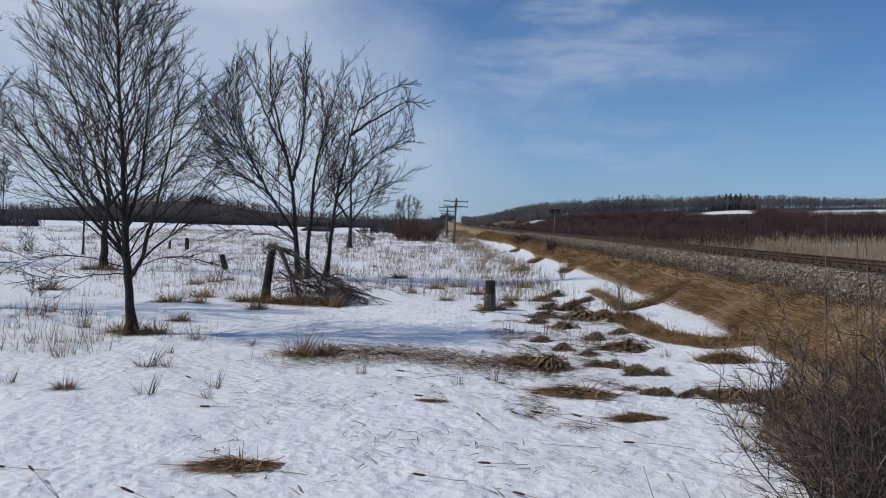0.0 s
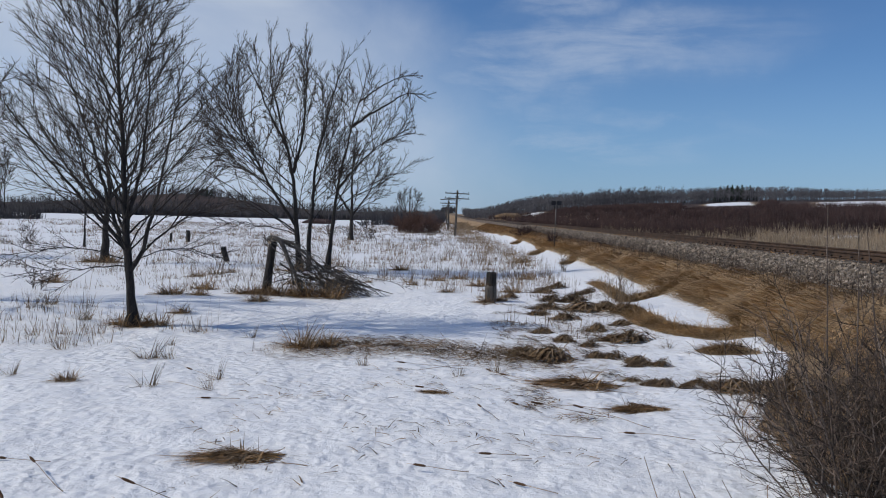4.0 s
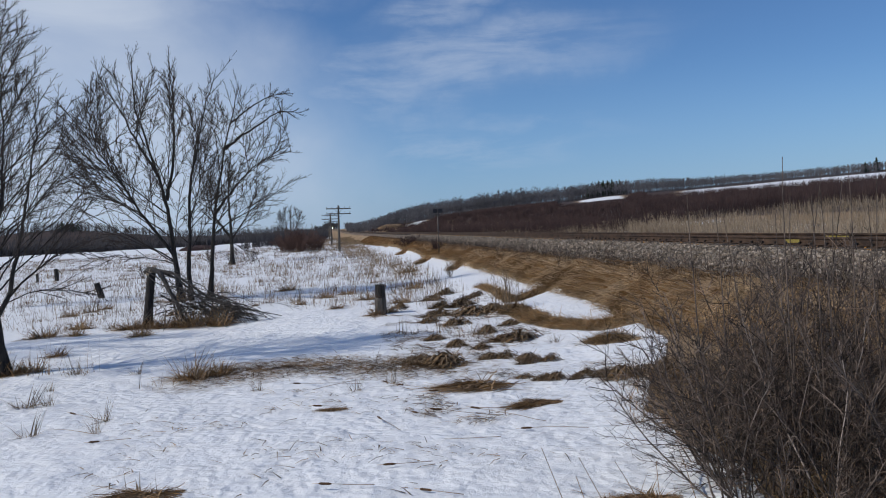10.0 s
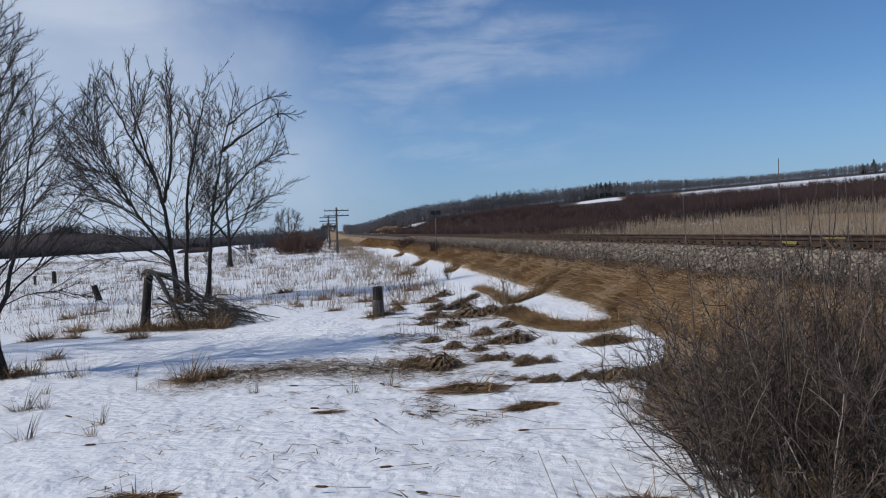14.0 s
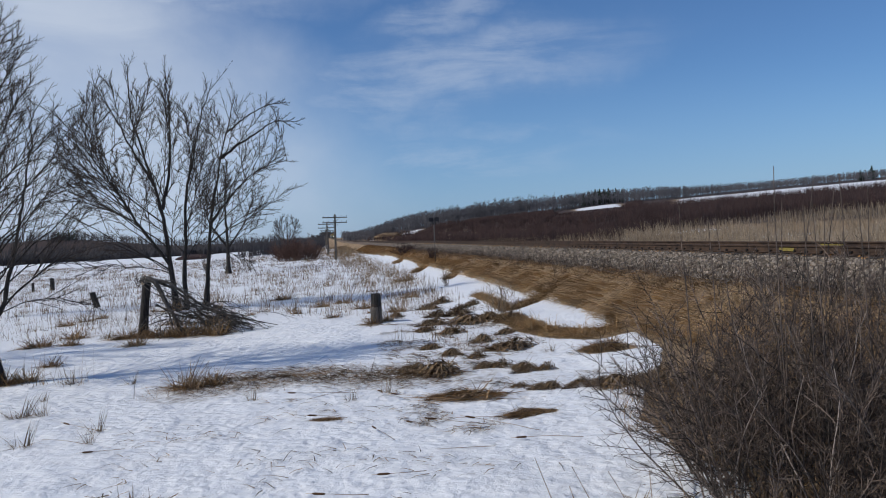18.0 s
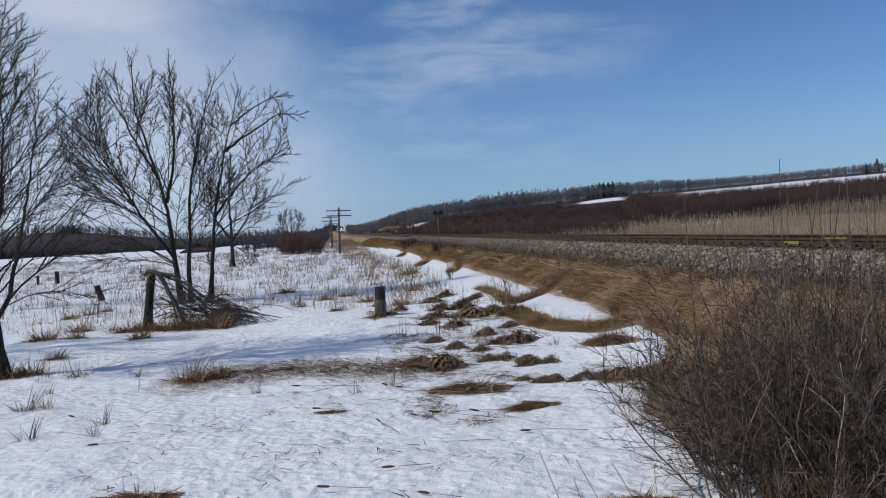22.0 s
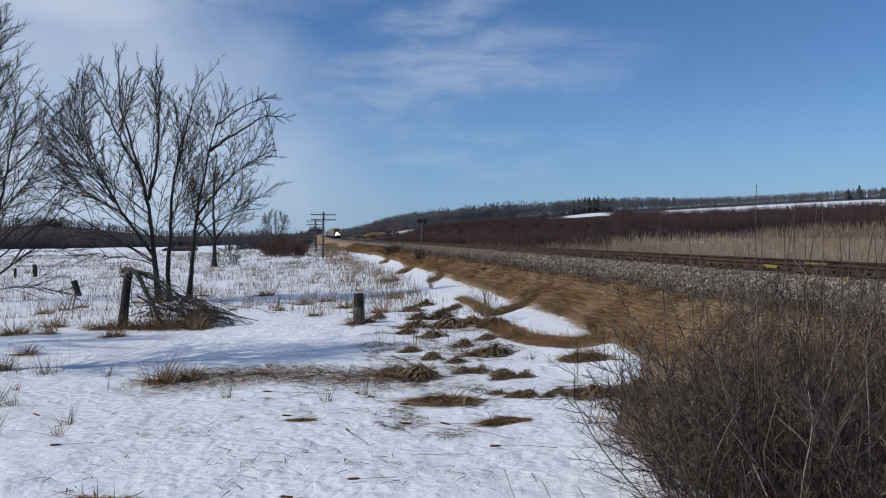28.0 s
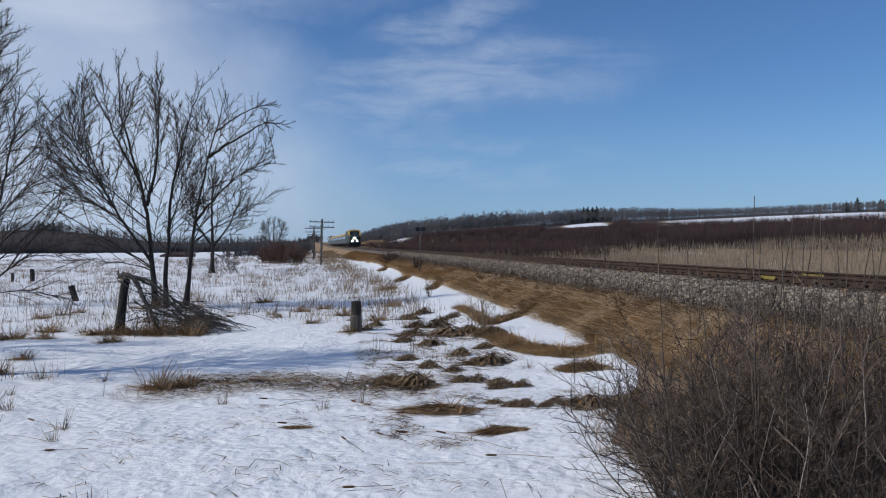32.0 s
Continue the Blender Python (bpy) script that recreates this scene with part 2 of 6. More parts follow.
PALE_STEM = surface("pale_bush_stem", ((0.07, 0.055, 0.047), (0.30, 0.245, 0.205)), 3, 0.7, 0.3, 40, stretch=(2, 2, 0.5), per="object", vary=0.4)
MARSH = surface("grey_brown_stalk", ((0.13, 0.092, 0.058), (0.33, 0.245, 0.155)), 1.5, 0.8, 0.1, 20, per="island", vary=0.5)
BANK_STRAW = surface("weathered_bank_grass", ((0.21, 0.135, 0.068), (0.60, 0.42, 0.225)), 0.9, 0.8, 0.1, 20, per="island", vary=0.45)
OLD_WOOD = surface("weathered_wood", ((0.035, 0.030, 0.026), (0.16, 0.14, 0.12)), 5, 0.9, 0.7, 60, stretch=(4, 4, 0.5))
DARK_POST = surface("blackened_wood", ((0.009, 0.008, 0.007), (0.055, 0.048, 0.042)), 6, 0.9, 0.8, 60, stretch=(4, 4, 0.5))
BROKEN_WOOD = surface("pale_broken_wood", ((0.20, 0.15, 0.10), (0.42, 0.34, 0.25)), 9, 0.85, 0.8, 70, stretch=(3, 3, 0.7))
STRAW = surface("dead_straw", ((0.28, 0.185, 0.097), (0.56, 0.405, 0.24)), 1.5, 0.8, 0.1, 20, per="island", vary=0.4)
DARK_STRAW = surface("wet_dead_grass", ((0.085, 0.054, 0.030), (0.32, 0.215, 0.12)), 2.0, 0.75, 0.1, 25, per="island", vary=0.6)
REED = surface("bleached_reed", ((0.20, 0.15, 0.10), (0.39, 0.305, 0.21)), 0.4, 0.85, 0.1, 9, per="island", vary=0.35)
MAT_STRAW = surface("flattened_cattail_leaves", ((0.12, 0.068, 0.030), (0.43, 0.275, 0.138)), 2.0, 0.75, 0.1, 25, per="island", vary=0.65)
CATTAIL = surface("cattail_head", ((0.050, 0.027, 0.015), (0.11, 0.06, 0.03)), 30, 0.95, 0.4, 150)
STEEL = surface("rusty_rail_steel", ((0.032, 0.020, 0.014), (0.095, 0.058, 0.036)), 3, 0.75, 0.2, 50, metal=0.1)
SHINY = surface("polished_rail_head", ((0.30, 0.29, 0.28), (0.42, 0.41, 0.40)), 2, 0.3, 0.05, 60, metal=0.9)
TIE = surface("creosoted_tie", ((0.035, 0.028, 0.022), (0.12, 0.095, 0.075)), 6, 0.9, 0.6, 50, stretch=(0.4, 4, 4), per="object", vary=0.35)
STONE = surface("ballast_stone", ((0.088, 0.070, 0.054), (0.33, 0.272, 0.212)), 5, 0.9, 0.3, 60, per="island", vary=0.5)
STONE_ONE = surface("single_ballast_stone", ((0.088, 0.070, 0.054), (0.33, 0.272, 0.212)), 5, 0.9, 0.3, 60, per="object", vary=0.5)
RUST = surface("rust_stained_gravel", ((0.19, 0.095, 0.035), (0.38, 0.215, 0.085)), 5, 0.95, 0.3, 60, per="island", vary=0.4)
YELLOW_MARK = surface("worn_yellow_paint", ((0.17, 0.13, 0.032), (0.32, 0.25, 0.06)), 12, 0.7, 0.3, 80)
DARK_SIGN = surface("dark_sign_back", ((0.012, 0.013, 0.016), (0.03, 0.03, 0.035)), 4, 0.5, 0.1, 40)
GALV = surface("galvanised_steel", ((0.06, 0.055, 0.05), (0.14, 0.13, 0.12)), 6, 0.55, 0.1, 60, metal=0.5)
GLASS_INS = surface("insulator_glass", ((0.12, 0.17, 0.16), (0.2, 0.26, 0.25)), 4, 0.2, 0.0, 30)
SPRUCE = surface("spruce_needles", ((0.012, 0.022, 0.014), (0.035, 0.055, 0.032)), 0.5, 0.95, 0.1, 4, per="island", vary=0.3)
# haze over the distance is mixed into this bluish grey
HAZED_WOODS = surface("hazed_far_woods", ((0.070, 0.070, 0.080), (0.142, 0.138, 0.150)), 0.02, 0.95, 0.1, 0.4, per="island", vary=0.4)
DARK_WOODS = surface("far_dark_woods", ((0.036, 0.036, 0.042), (0.078, 0.074, 0.080)), 0.03, 0.95, 0.1, 0.4, per="island", vary=0.4)
EARTH = surface("yellow_earth", ((0.10, 0.068, 0.042), (0.27, 0.185, 0.105)), 1.2, 0.95, 0.8, 6)

# ---- numeric helpers ----
LATTICE = np.random.RandomState(7).rand(256, 256)


def wave(x, y, size, octaves=3):
    """Smooth noise between -1 and 1."""
    total, amp, norm = 0.0, 1.0, 0.0
    x, y = np.asarray(x, float) / size + 31.7, np.asarray(y, float) / size + 57.3
    for _ in range(octaves):
        i, j = np.floor(x).astype(int), np.floor(y).astype(int)
        a, b = x - i, y - j
        a, b = a * a * (3 - 2 * a), b * b * (3 - 2 * b)
        q = [LATTICE[(i + di) % 256, (j + dj) % 256] for di in (0, 1) for dj in (0, 1)]
        total = total + amp * ((q[0] * (1 - b) + q[1] * b) * (1 - a) + (q[2] * (1 - b) + q[3] * b) * a)
        norm, amp, x, y = norm + amp, amp * 0.5, x * 2.03 + 11.1, y * 2.03 + 5.3
    return 2 * total / norm - 1


def smooth(v, lo, hi):
    v = np.clip((np.asarray(v, float) - lo) / (hi - lo), 0, 1)
    return v * v * (3 - 2 * v)


TRACK = 11.7                     # centre line of the railway, which runs along +y
RAIL_TOP = 1.86
BANK_X = (-9999, 2.5, 4.5, 7.0, 8.6, 9.0, 10.15, 13.25, 13.7, 16.5, 18, 9999)
BANK_Z = (0, 0, 0.06, 0.29, 1.08, 1.20, 1.60, 1.60, 1.45, 0.5, 0.4, 0.4)
SLOPE_AZ = (0, 5, 13, 20, 26, 37, 60, 110)
SLOPE = (0.004, 0.013, 0.025, 0.034, 0.036, 0.043, 0.045, 0.02)


def grade(y):
    """The line climbs gently in the distance."""
    return 0.005 * np.clip(np.asarray(y, float) - 350, 0, 1800)


def land(x, y):
    """Height of the ground."""
    x, y = np.asarray(x, float), np.asarray(y, float)
    z = np.interp(x, BANK_X, BANK_Z)
    r, a = np.hypot(x, y), np.degrees(np.arctan2(x, y))
    hill = np.interp(a, SLOPE_AZ, SLOPE, left=0.0, right=0.0) * np.clip(r - 70, 0, 520) * smooth(x, 18, 60)
    z = z + hill + smooth(r, 120, 400) * wave(x, y, 90) * 0.8 * smooth(np.abs(x - TRACK), 15, 60)
    z = z + 8.0 * np.exp(-((x + 152) / 55) ** 2 - ((y - 470) / 60) ** 2)
    z = z + 3.4 * smooth(r, 332, 372) * (1 - smooth(x, -24, -4)) * (y > 0) * (1 + 0.3 * wave(x, y, 45))
    z = z + grade(y) * smooth(x, -12, 4) * (1 - smooth(x, 20, 70))
    z = z + 1.9 * np.exp(-((x - 25) / 9) ** 2 - ((y - 300) / 14) ** 2)
    field = 1 - smooth(x, 2.0, 6.5)
    slope = smooth(x, 6.6, 7.6) * (1 - smooth(x, 8.6, 9.3))
    z = z + field * (0.07 * wave(x, y, 4.0) + 0.034 * wave(x, y, 0.7, 2) + 0.10 * wave(x, y, 14.0, 2) * smooth(y, 18, 30))
    z = z + smooth(x, 3, 5) * (1 - smooth(x, 6.6, 7.4)) * 0.05 * wave(x, y, 1.6)
    z = z + slope * (0.10 * wave(x, y, 1.3) + 0.05 * wave(x, y, 0.35, 2))
    return z


def above(x, y):
    return float(land(x, y))


# dead grass showing through the snow: centre line points and half width
TONGUES = (((5.75, 30.0), (5.7, 27.0), (5.54, 23.9), 0.26), ((5.1, 22.6), (5.1, 19.7), (5.35, 18.1), 0.42),
           ((5.35, 18.1), (5.8, 17.2), (6.7, 17.35), 0.46), ((5.2, 15.35), (5.44, 15.28), (5.7, 15.2), 0.30), ((7.4, 26.0), (6.4, 25.0), (5.5, 23.9), 0.30), ((7.4, 57.0), (6.6, 54.5), (5.8, 51.5), 0.28), ((7.6, 44.5), (6.9, 43.0), (6.3, 41.0), 0.26), ((7.6, 76.0), (6.9, 73.0), (6.2, 70.0), 0.3))
EDGE_Y = (0, 10, 12.2, 12.9, 14.2, 16.4, 17.6, 19.7, 22.5, 25.7, 28.3, 37, 48, 58, 72, 97, 112, 135, 170, 260)
EDGE_X = (3.6, 3.9, 5.0, 5.6, 6.2, 6.6, 6.5, 6.97, 7.1, 7.05, 7.15, 7.25, 7.35, 7.35, 7.55, 7.6, 6.9, 5.6, 4.0, 2.5)


def near_line(x, y, line):
    *points, width = line
    best = np.full(np.shape(x), 99.0)
    for (ax, ay), (bx, by) in zip(points, points[1:]):
        k = np.clip(((x - ax) * (bx - ax) + (y - ay) * (by - ay)) / ((bx - ax) ** 2 + (by - ay) ** 2), 0, 1)
        best = np.minimum(best, np.hypot(x - ax - k * (bx - ax), (y - ay - k * (by - ay)) * 0.6))
    return 1 - best / width


def cover_of(x, y):
    """Bare grass, gravel, and soiled snow with darkened bare ground, each 0 to 1."""
    edge = np.interp(y, EDGE_Y, EDGE_X)
    edge = edge + 0.28 * wave(0 * y + 3.0, y, 2.6, 2) * smooth(y, 18, 24) - 0.5 * np.clip(wave(0 * y + 8.0, y, 6.0, 2) + 0.1, 0, 1) * smooth(y, 30, 36)
    bare = smooth(x - edge + 0.22 * wave(x, y, 1.1), -0.14, 0.14)
    for line in TONGUES:
        bare = np.maximum(bare, np.clip(0.5 + near_line(x, y, line), 0, 1))
    gravel = smooth(x + 0.25 * wave(x, y, 2.0), 8.6, 9.2) * (1 - smooth(x, 13.6, 14.0))
    r, a = np.hypot(x, y), np.degrees(np.arctan2(x, y))
    # snow fields on the far hill
    jag = 1.2 * wave(x, y, 18.0, 3)
    a = a + jag * 0.5
    r = r + 14 * jag
    strip = smooth(r, 262, 276) * (1 - smooth(r, 428, 442)) * smooth(a, 24.0, 26.0) + smooth(r, 345, 355) * (1 - smooth(r, 440, 452)) * smooth(a, 17.6, 18.6) * (1 - smooth(a, 20.5, 21.5)) + smooth(r, 385, 392) * (1 - smooth(r, 425, 440)) * smooth(a, 3.0, 3.6) * (1 - smooth(a, 6.2, 7.5))
    reeds = smooth(x, 17, 19) * (1 - smooth(x, 45, 55)) * (0.32 + 0.45 * wave(x, y, 12))
    right = smooth(x, 14, 18)
    bare = bare * (1 - right) + right * np.clip(1 - strip - reeds, 0, 1)
    # trampled, muddy snow: the strip across the field, the ditch and the bush's foot
    strip_line = near_line(x, y, ((-2.6, 15.6), (-0.6, 15.9), (1.0, 14.9), (2.2, 14.5), 0.9))
    dirt_dark = np.clip(strip_line * 1.2 + 0.36, 0, 0.62) * (strip_line > -0.3)
    dirt_dark = np.maximum(dirt_dark, 0.62 * smooth(x, 0.6, 4.0) * (1 - smooth(y, 13, 24)) * (0.6 + 0.6 * wave(x, y, 1.7)))
    dirt_dark = np.maximum(dirt_dark, 0.10 * smooth(y, 22, 40) * (1 - smooth(x, 4.5, 6)) * (0.5 + wave(x, y, 5.0)) * smooth(x, -9, -4))
    dirt_dark = np.maximum(dirt_dark, 0.3 * smooth(wave(x, y, 0.5, 2), 0.45, 0.75) * smooth(x, 1.0, 3.0) * (1 - smooth(x, 7, 8)))
    # the last patch of ditch snow is grey with dust
    dirt_dark = np.maximum(dirt_dark, 0.46 * smooth(x, 4.4, 5.4) * (1 - smooth(x, 7, 8)) * smooth(y, 11, 12.5) * (1 - smooth(y, 15.5, 17)))
    # darker brown ground under the near shrubs, the far brush and the woods
    dirt_dark = np.maximum(dirt_dark, 0.85 * smooth(x, 3.9, 4.8) * (1 - smooth(y, 9.5, 12.0)) * (1 - smooth(x, 7.4, 8.4)))
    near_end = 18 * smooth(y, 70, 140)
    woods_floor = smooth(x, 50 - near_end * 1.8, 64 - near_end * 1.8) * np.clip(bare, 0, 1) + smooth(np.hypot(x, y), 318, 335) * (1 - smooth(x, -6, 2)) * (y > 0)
    dirt_dark = np.maximum(dirt_dark, woods_floor)
    bare = np.maximum(bare, smooth(np.hypot(x, y), 322, 338) * (1 - smooth(x, -6, 2)) * (y > 0))
    return np.clip(bare, 0, 1), np.clip(gravel, 0, 1), np.clip(dirt_dark, 0, 1)


def crossed(a, b):
    """Cross products, row by row (faster than numpy's own on small arrays)."""
    return np.stack([a[..., 1] * b[..., 2] - a[..., 2] * b[..., 1], a[..., 2] * b[..., 0] - a[..., 0] * b[..., 2], a[..., 0] * b[..., 1] - a[..., 1] * b[..., 0]], -1)


def normed(v):
    return v / (np.sqrt((v * v).sum(-1, keepdims=True)) + 1e-9)


STEEP, LEVEL = np.array((0.95, 0.2, 0.1)), np.array((0.31, 0.17, 0.94))


class Tubes:
    """Collects tapered tubes and folded blades and makes one mesh of them."""

    def __init__(self):
        self.v, self.q, self.n, self.count = [], [], [], 0

    def tube(self, points, radii, sides=5, cap=False):
        p = np.asarray(points, float)
        r = np.broadcast_to(np.asarray(radii, float), (len(p),))
        d = np.empty_like(p)
        d[1:-1], d[0], d[-1] = p[2:] - p[:-2], p[1] - p[0], p[-1] - p[-2]
        d = normed(d)
        a = normed(crossed(d, (LEVEL if abs(d[0][2]) < 0.9 else STEEP)[None]))
        b = crossed(d, a)
        t = np.arange(sides) * 2 * math.pi / sides
        ring = p[:, None] + r[:, None, None] * (a[:, None] * np.cos(t)[None, :, None] + b[:, None] * np.sin(t)[None, :, None])
        self.v.append(ring.reshape(-1, 3))
        m, i = len(p), np.arange(sides)
        j = (i + 1) % sides
        one = np.stack([i, i + sides, j + sides, j], -1)
        self.q.append((one[None] + (self.count + np.arange(m - 1) * sides)[:, None, None]).reshape(-1, 4))
        if cap:
            self.n.append([self.count + (m - 1) * sides + k for k in range(sides)][::-1])
            self.n.append([self.count + k for k in range(sides)])
        self.count += m * sides

    def bulk(self, points, radii, sides=3):
        """Many tubes at once, each ending in a point: points (n, m, 3), radii (n, m)."""
        p, r = np.asarray(points, float), np.asarray(radii, float)
        n, m, _ = p.shape
        d = normed(p[:, -1] - p[:, 0])
        a = normed(crossed(d, np.where(np.abs(d[:, 2:3]) < 0.9, LEVEL, STEEP)))
        b = crossed(d, a)
        t = np.arange(sides) * 2 * math.pi / sides
        ring = a[:, None] * np.cos(t)[None, :, None] + b[:, None] * np.sin(t)[None, :, None]
        body = (p[:, :-1, None] + ring[:, None] * r[:, :-1, None, None]).reshape(n, -1, 3)
        self.v.append(np.concatenate([body, p[:, -1:]], 1).reshape(-1, 3))
        i = np.arange(sides)
        j = (i + 1) % sides
        size = (m - 1) * sides + 1
        start = (self.count + np.arange(n) * size)[:, None, None]
        if m > 2:
            one = np.stack([i, i + sides, j + sides, j], -1)
            face = (one[None] + (np.arange(m - 2) * sides)[:, None, None]).reshape(-1, 4)
            self.q.append((face[None] + start).reshape(-1, 4))
        low = (m - 2) * sides
        tip = np.stack([i + low, np.full(sides, size - 1), j + low], -1)
        self.n.append((tip[None] + start).reshape(-1, 3))
        self.count += n * size

    def leaves(self, points, width):
        """Many folded, tapering leaves at once: points (n, m, 3), width (n,)."""
        p, w = np.asarray(points, float), np.asarray(width, float)
        n, m, _ = p.shape
        d = normed(p[:, -1] - p[:, 0])
        side = normed(crossed(d, np.array((0.2, 0.1, 0.97))[None]))
        out = crossed(side, d)
        taper = np.linspace(1, 0.12, m)[None, :, None] * w[:, None, None] / 2
        rim = out[:, None] * taper * 0.7
        self.v.append(np.stack([p - side[:, None] * taper + rim, p, p + side[:, None] * taper + rim], 2).reshape(-1, 3))
        one = np.array([(3 * k + c, 3 * k + c + 1, 3 * k + c + 4, 3 * k + c + 3) for k in range(m - 1) for c in (0, 1)])
        self.q.append((one[None] + (self.count + np.arange(n) * m * 3)[:, None, None]).reshape(-1, 4))
        self.count += n * m * 3

    def add(self, verts, faces):
        self.v.append(np.asarray(verts, float))
        for face in faces:
            self.n.append([self.count + i for i in face])
        self.count += len(verts)

    def mesh(self, name, material, shade=True):
        me = bpy.data.meshes.new(name)
        loops, sizes = [], []
        for q in self.q:
            loops.append(q.reshape(-1))
            sizes.append(np.full(len(q), 4))
        for face in self.n:
            face = np.asarray(face)
            loops.append(face.reshape(-1))
            sizes.append(np.full(len(face), 3) if face.ndim == 2 else np.array([len(face)]))
        if self.v:
            co, loops, sizes = np.concatenate(self.v), np.concatenate(loops), np.concatenate(sizes)
            me.vertices.add(len(co))
            me.vertices.foreach_set("co", co.astype(np.float32).reshape(-1))
            me.loops.add(len(loops))
            me.loops.foreach_set("vertex_index", loops.astype(np.int32))
            me.polygons.add(len(sizes))
            me.polygons.foreach_set("loop_start", np.concatenate([[0], np.cumsum(sizes)[:-1]]).astype(np.int32))
            me.polygons.foreach_set("use_smooth", np.full(len(sizes), shade))
            me.update(calc_edges=True)
        me.materials.append(material)
        return me


def empty(name, m=None):
    ob = new(name)
    ob.empty_display_size = 0.1
    if m is not None:
        ob.matrix_basis = m
    return ob


def part(name, data, material, parent, label=""):
    """One mesh under a thing or a part; data: a bmesh, Tubes or a finished mesh."""
    if isinstance(data, bmesh.types.BMesh):
        me = bpy.data.meshes.new(name)
        data.to_mesh(me)
        data.free()
        me.materials.append(material)
    elif isinstance(data, Tubes):
        me = data.mesh(name, material)
    else:
        me = data
    ob = new(name, me)
    ob.parent = parent
    return tagged(ob, label)


def box(bm, x0, x1, y0, y1, z0, z1, bevel=0.0):
    made = bmesh.ops.create_cube(bm, size=1.0, matrix=Matrix.LocRotScale(((x0 + x1) / 2, (y0 + y1) / 2, (z0 + z1) / 2), None, (x1 - x0, y1 - y0, z1 - z0)))
    if bevel:
        edges = list({e for v in made["verts"] for e in v.link_edges})
        bmesh.ops.bevel(bm, geom=edges, offset=bevel, segments=2, affect="EDGES", profile=0.6)
    return bm


def boxed(*size, bevel=0.0):
    return box(bmesh.new(), *size, bevel=bevel)


# ---- ground ----
def spread(fine_lo, fine_hi, step, lo, hi, grow):
    mid = list(np.arange(fine_lo, fine_hi + step / 2, step))
    s, v, up = step, mid[-1], []
    while v < hi:
        s *= grow
        v += s
        up.append(v)
    s, v, down = step, mid[0], []
    while v > lo:
        s *= grow
        v -= s
        down.append(v)
    return np.array(down[::-1] + mid + up)


def build_ground():
    xs, ys = spread(-7.0, 9.3, 0.12, -3000, 3000, 1.06), spread(4.4, 24.0, 0.12, -3000, 4200, 1.035)
    gx, gy = np.meshgrid(xs, ys)
    z = land(gx, gy)
    bare, gravel, dirt_dark = cover_of(gx, gy)
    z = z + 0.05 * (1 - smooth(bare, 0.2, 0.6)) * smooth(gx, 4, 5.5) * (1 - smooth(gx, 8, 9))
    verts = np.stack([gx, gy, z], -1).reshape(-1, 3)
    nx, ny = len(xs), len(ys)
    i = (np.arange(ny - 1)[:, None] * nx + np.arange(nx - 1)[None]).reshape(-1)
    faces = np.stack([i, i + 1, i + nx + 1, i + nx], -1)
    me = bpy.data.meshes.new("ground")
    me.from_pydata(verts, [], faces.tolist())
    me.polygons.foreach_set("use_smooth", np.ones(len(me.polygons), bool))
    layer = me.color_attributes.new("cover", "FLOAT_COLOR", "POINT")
    rgba = np.stack([bare, gravel, dirt_dark, np.ones_like(bare)], -1).reshape(-1)
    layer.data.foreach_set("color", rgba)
    me.materials.append(GROUND)
    return tagged(new("ground", me), "old snow over a flat marsh with a grassy railway bank", "ground", kind="structure")


build_ground()

# ---- trees ----
UP = np.array((0.0, 0.0, 1.0))


def unit(v):
    return v / (np.linalg.norm(v) + 1e-9)


def bough(rng, start, way, length, segs, lift, wander):
    """Points of a branch that bends upward (lift) and wanders."""
    p, d, out = np.array(start, float), unit(np.array(way, float)), [np.array(start, float)]
    for _ in range(segs):
        d = unit(d + UP * lift / segs + rng.normal(0, wander, 3))
        p = p + d * length / segs
        out.append(p.copy())
    return np.array(out)


def shoots(rng, limbs, per, lo, hi, angle, ratio, lift, segs=3, wander=0.05, flat=0.0):
    """Side shoots on many limbs at once: limbs (n, m, 3) give (n * per, segs + 1, 3)."""
    n, m, _ = limbs.shape
    f = lo + (hi - lo) * (np.arange(per)[None] + rng.rand(n, per)) / per
    g = f * (m - 1)
    k = np.minimum(g.astype(int), m - 2)
    w = (g - k)[..., None]
    row = np.arange(n)[:, None]
    a, b = limbs[row, k], limbs[row, k + 1]
    at, d = (a * (1 - w) + b * w).reshape(-1, 3), normed(b - a).reshape(-1, 3)
    size = np.sqrt((np.diff(limbs, axis=1) ** 2).sum(-1)).sum(1)
    ln = (size[:, None] * ratio * (1.0 - 0.55 * f) * rng.uniform(0.6, 1.25, (n, per))).reshape(-1)
    turn = (rng.uniform(0, 6.28, (n, 1)) + 2.4 * np.arange(per)[None] + rng.normal(0, 0.5, (n, per))).reshape(-1)
    side = normed(crossed(d, np.array((0.3, 0.5, 0.8))[None]))
    other = crossed(d, side)
    tilt = rng.uniform(angle * 0.7, angle * 1.3, len(ln))[:, None]
    way = d * np.cos(tilt) + (side * np.cos(turn)[:, None] + other * np.sin(turn)[:, None]) * np.sin(tilt)
    way[:, 2] *= 1 - flat
    out, p = [at], at
    for _ in range(segs):
        way = normed(way + UP * lift / segs + rng.normal(0, wander, way.shape))
        p = p + way * (ln / segs)[:, None]
        out.append(p)
    return np.stack(out, 1)


def taper(limbs, low, high):
    return np.broadcast_to(np.linspace(low, high, limbs.shape[1]), limbs.shape[:2])


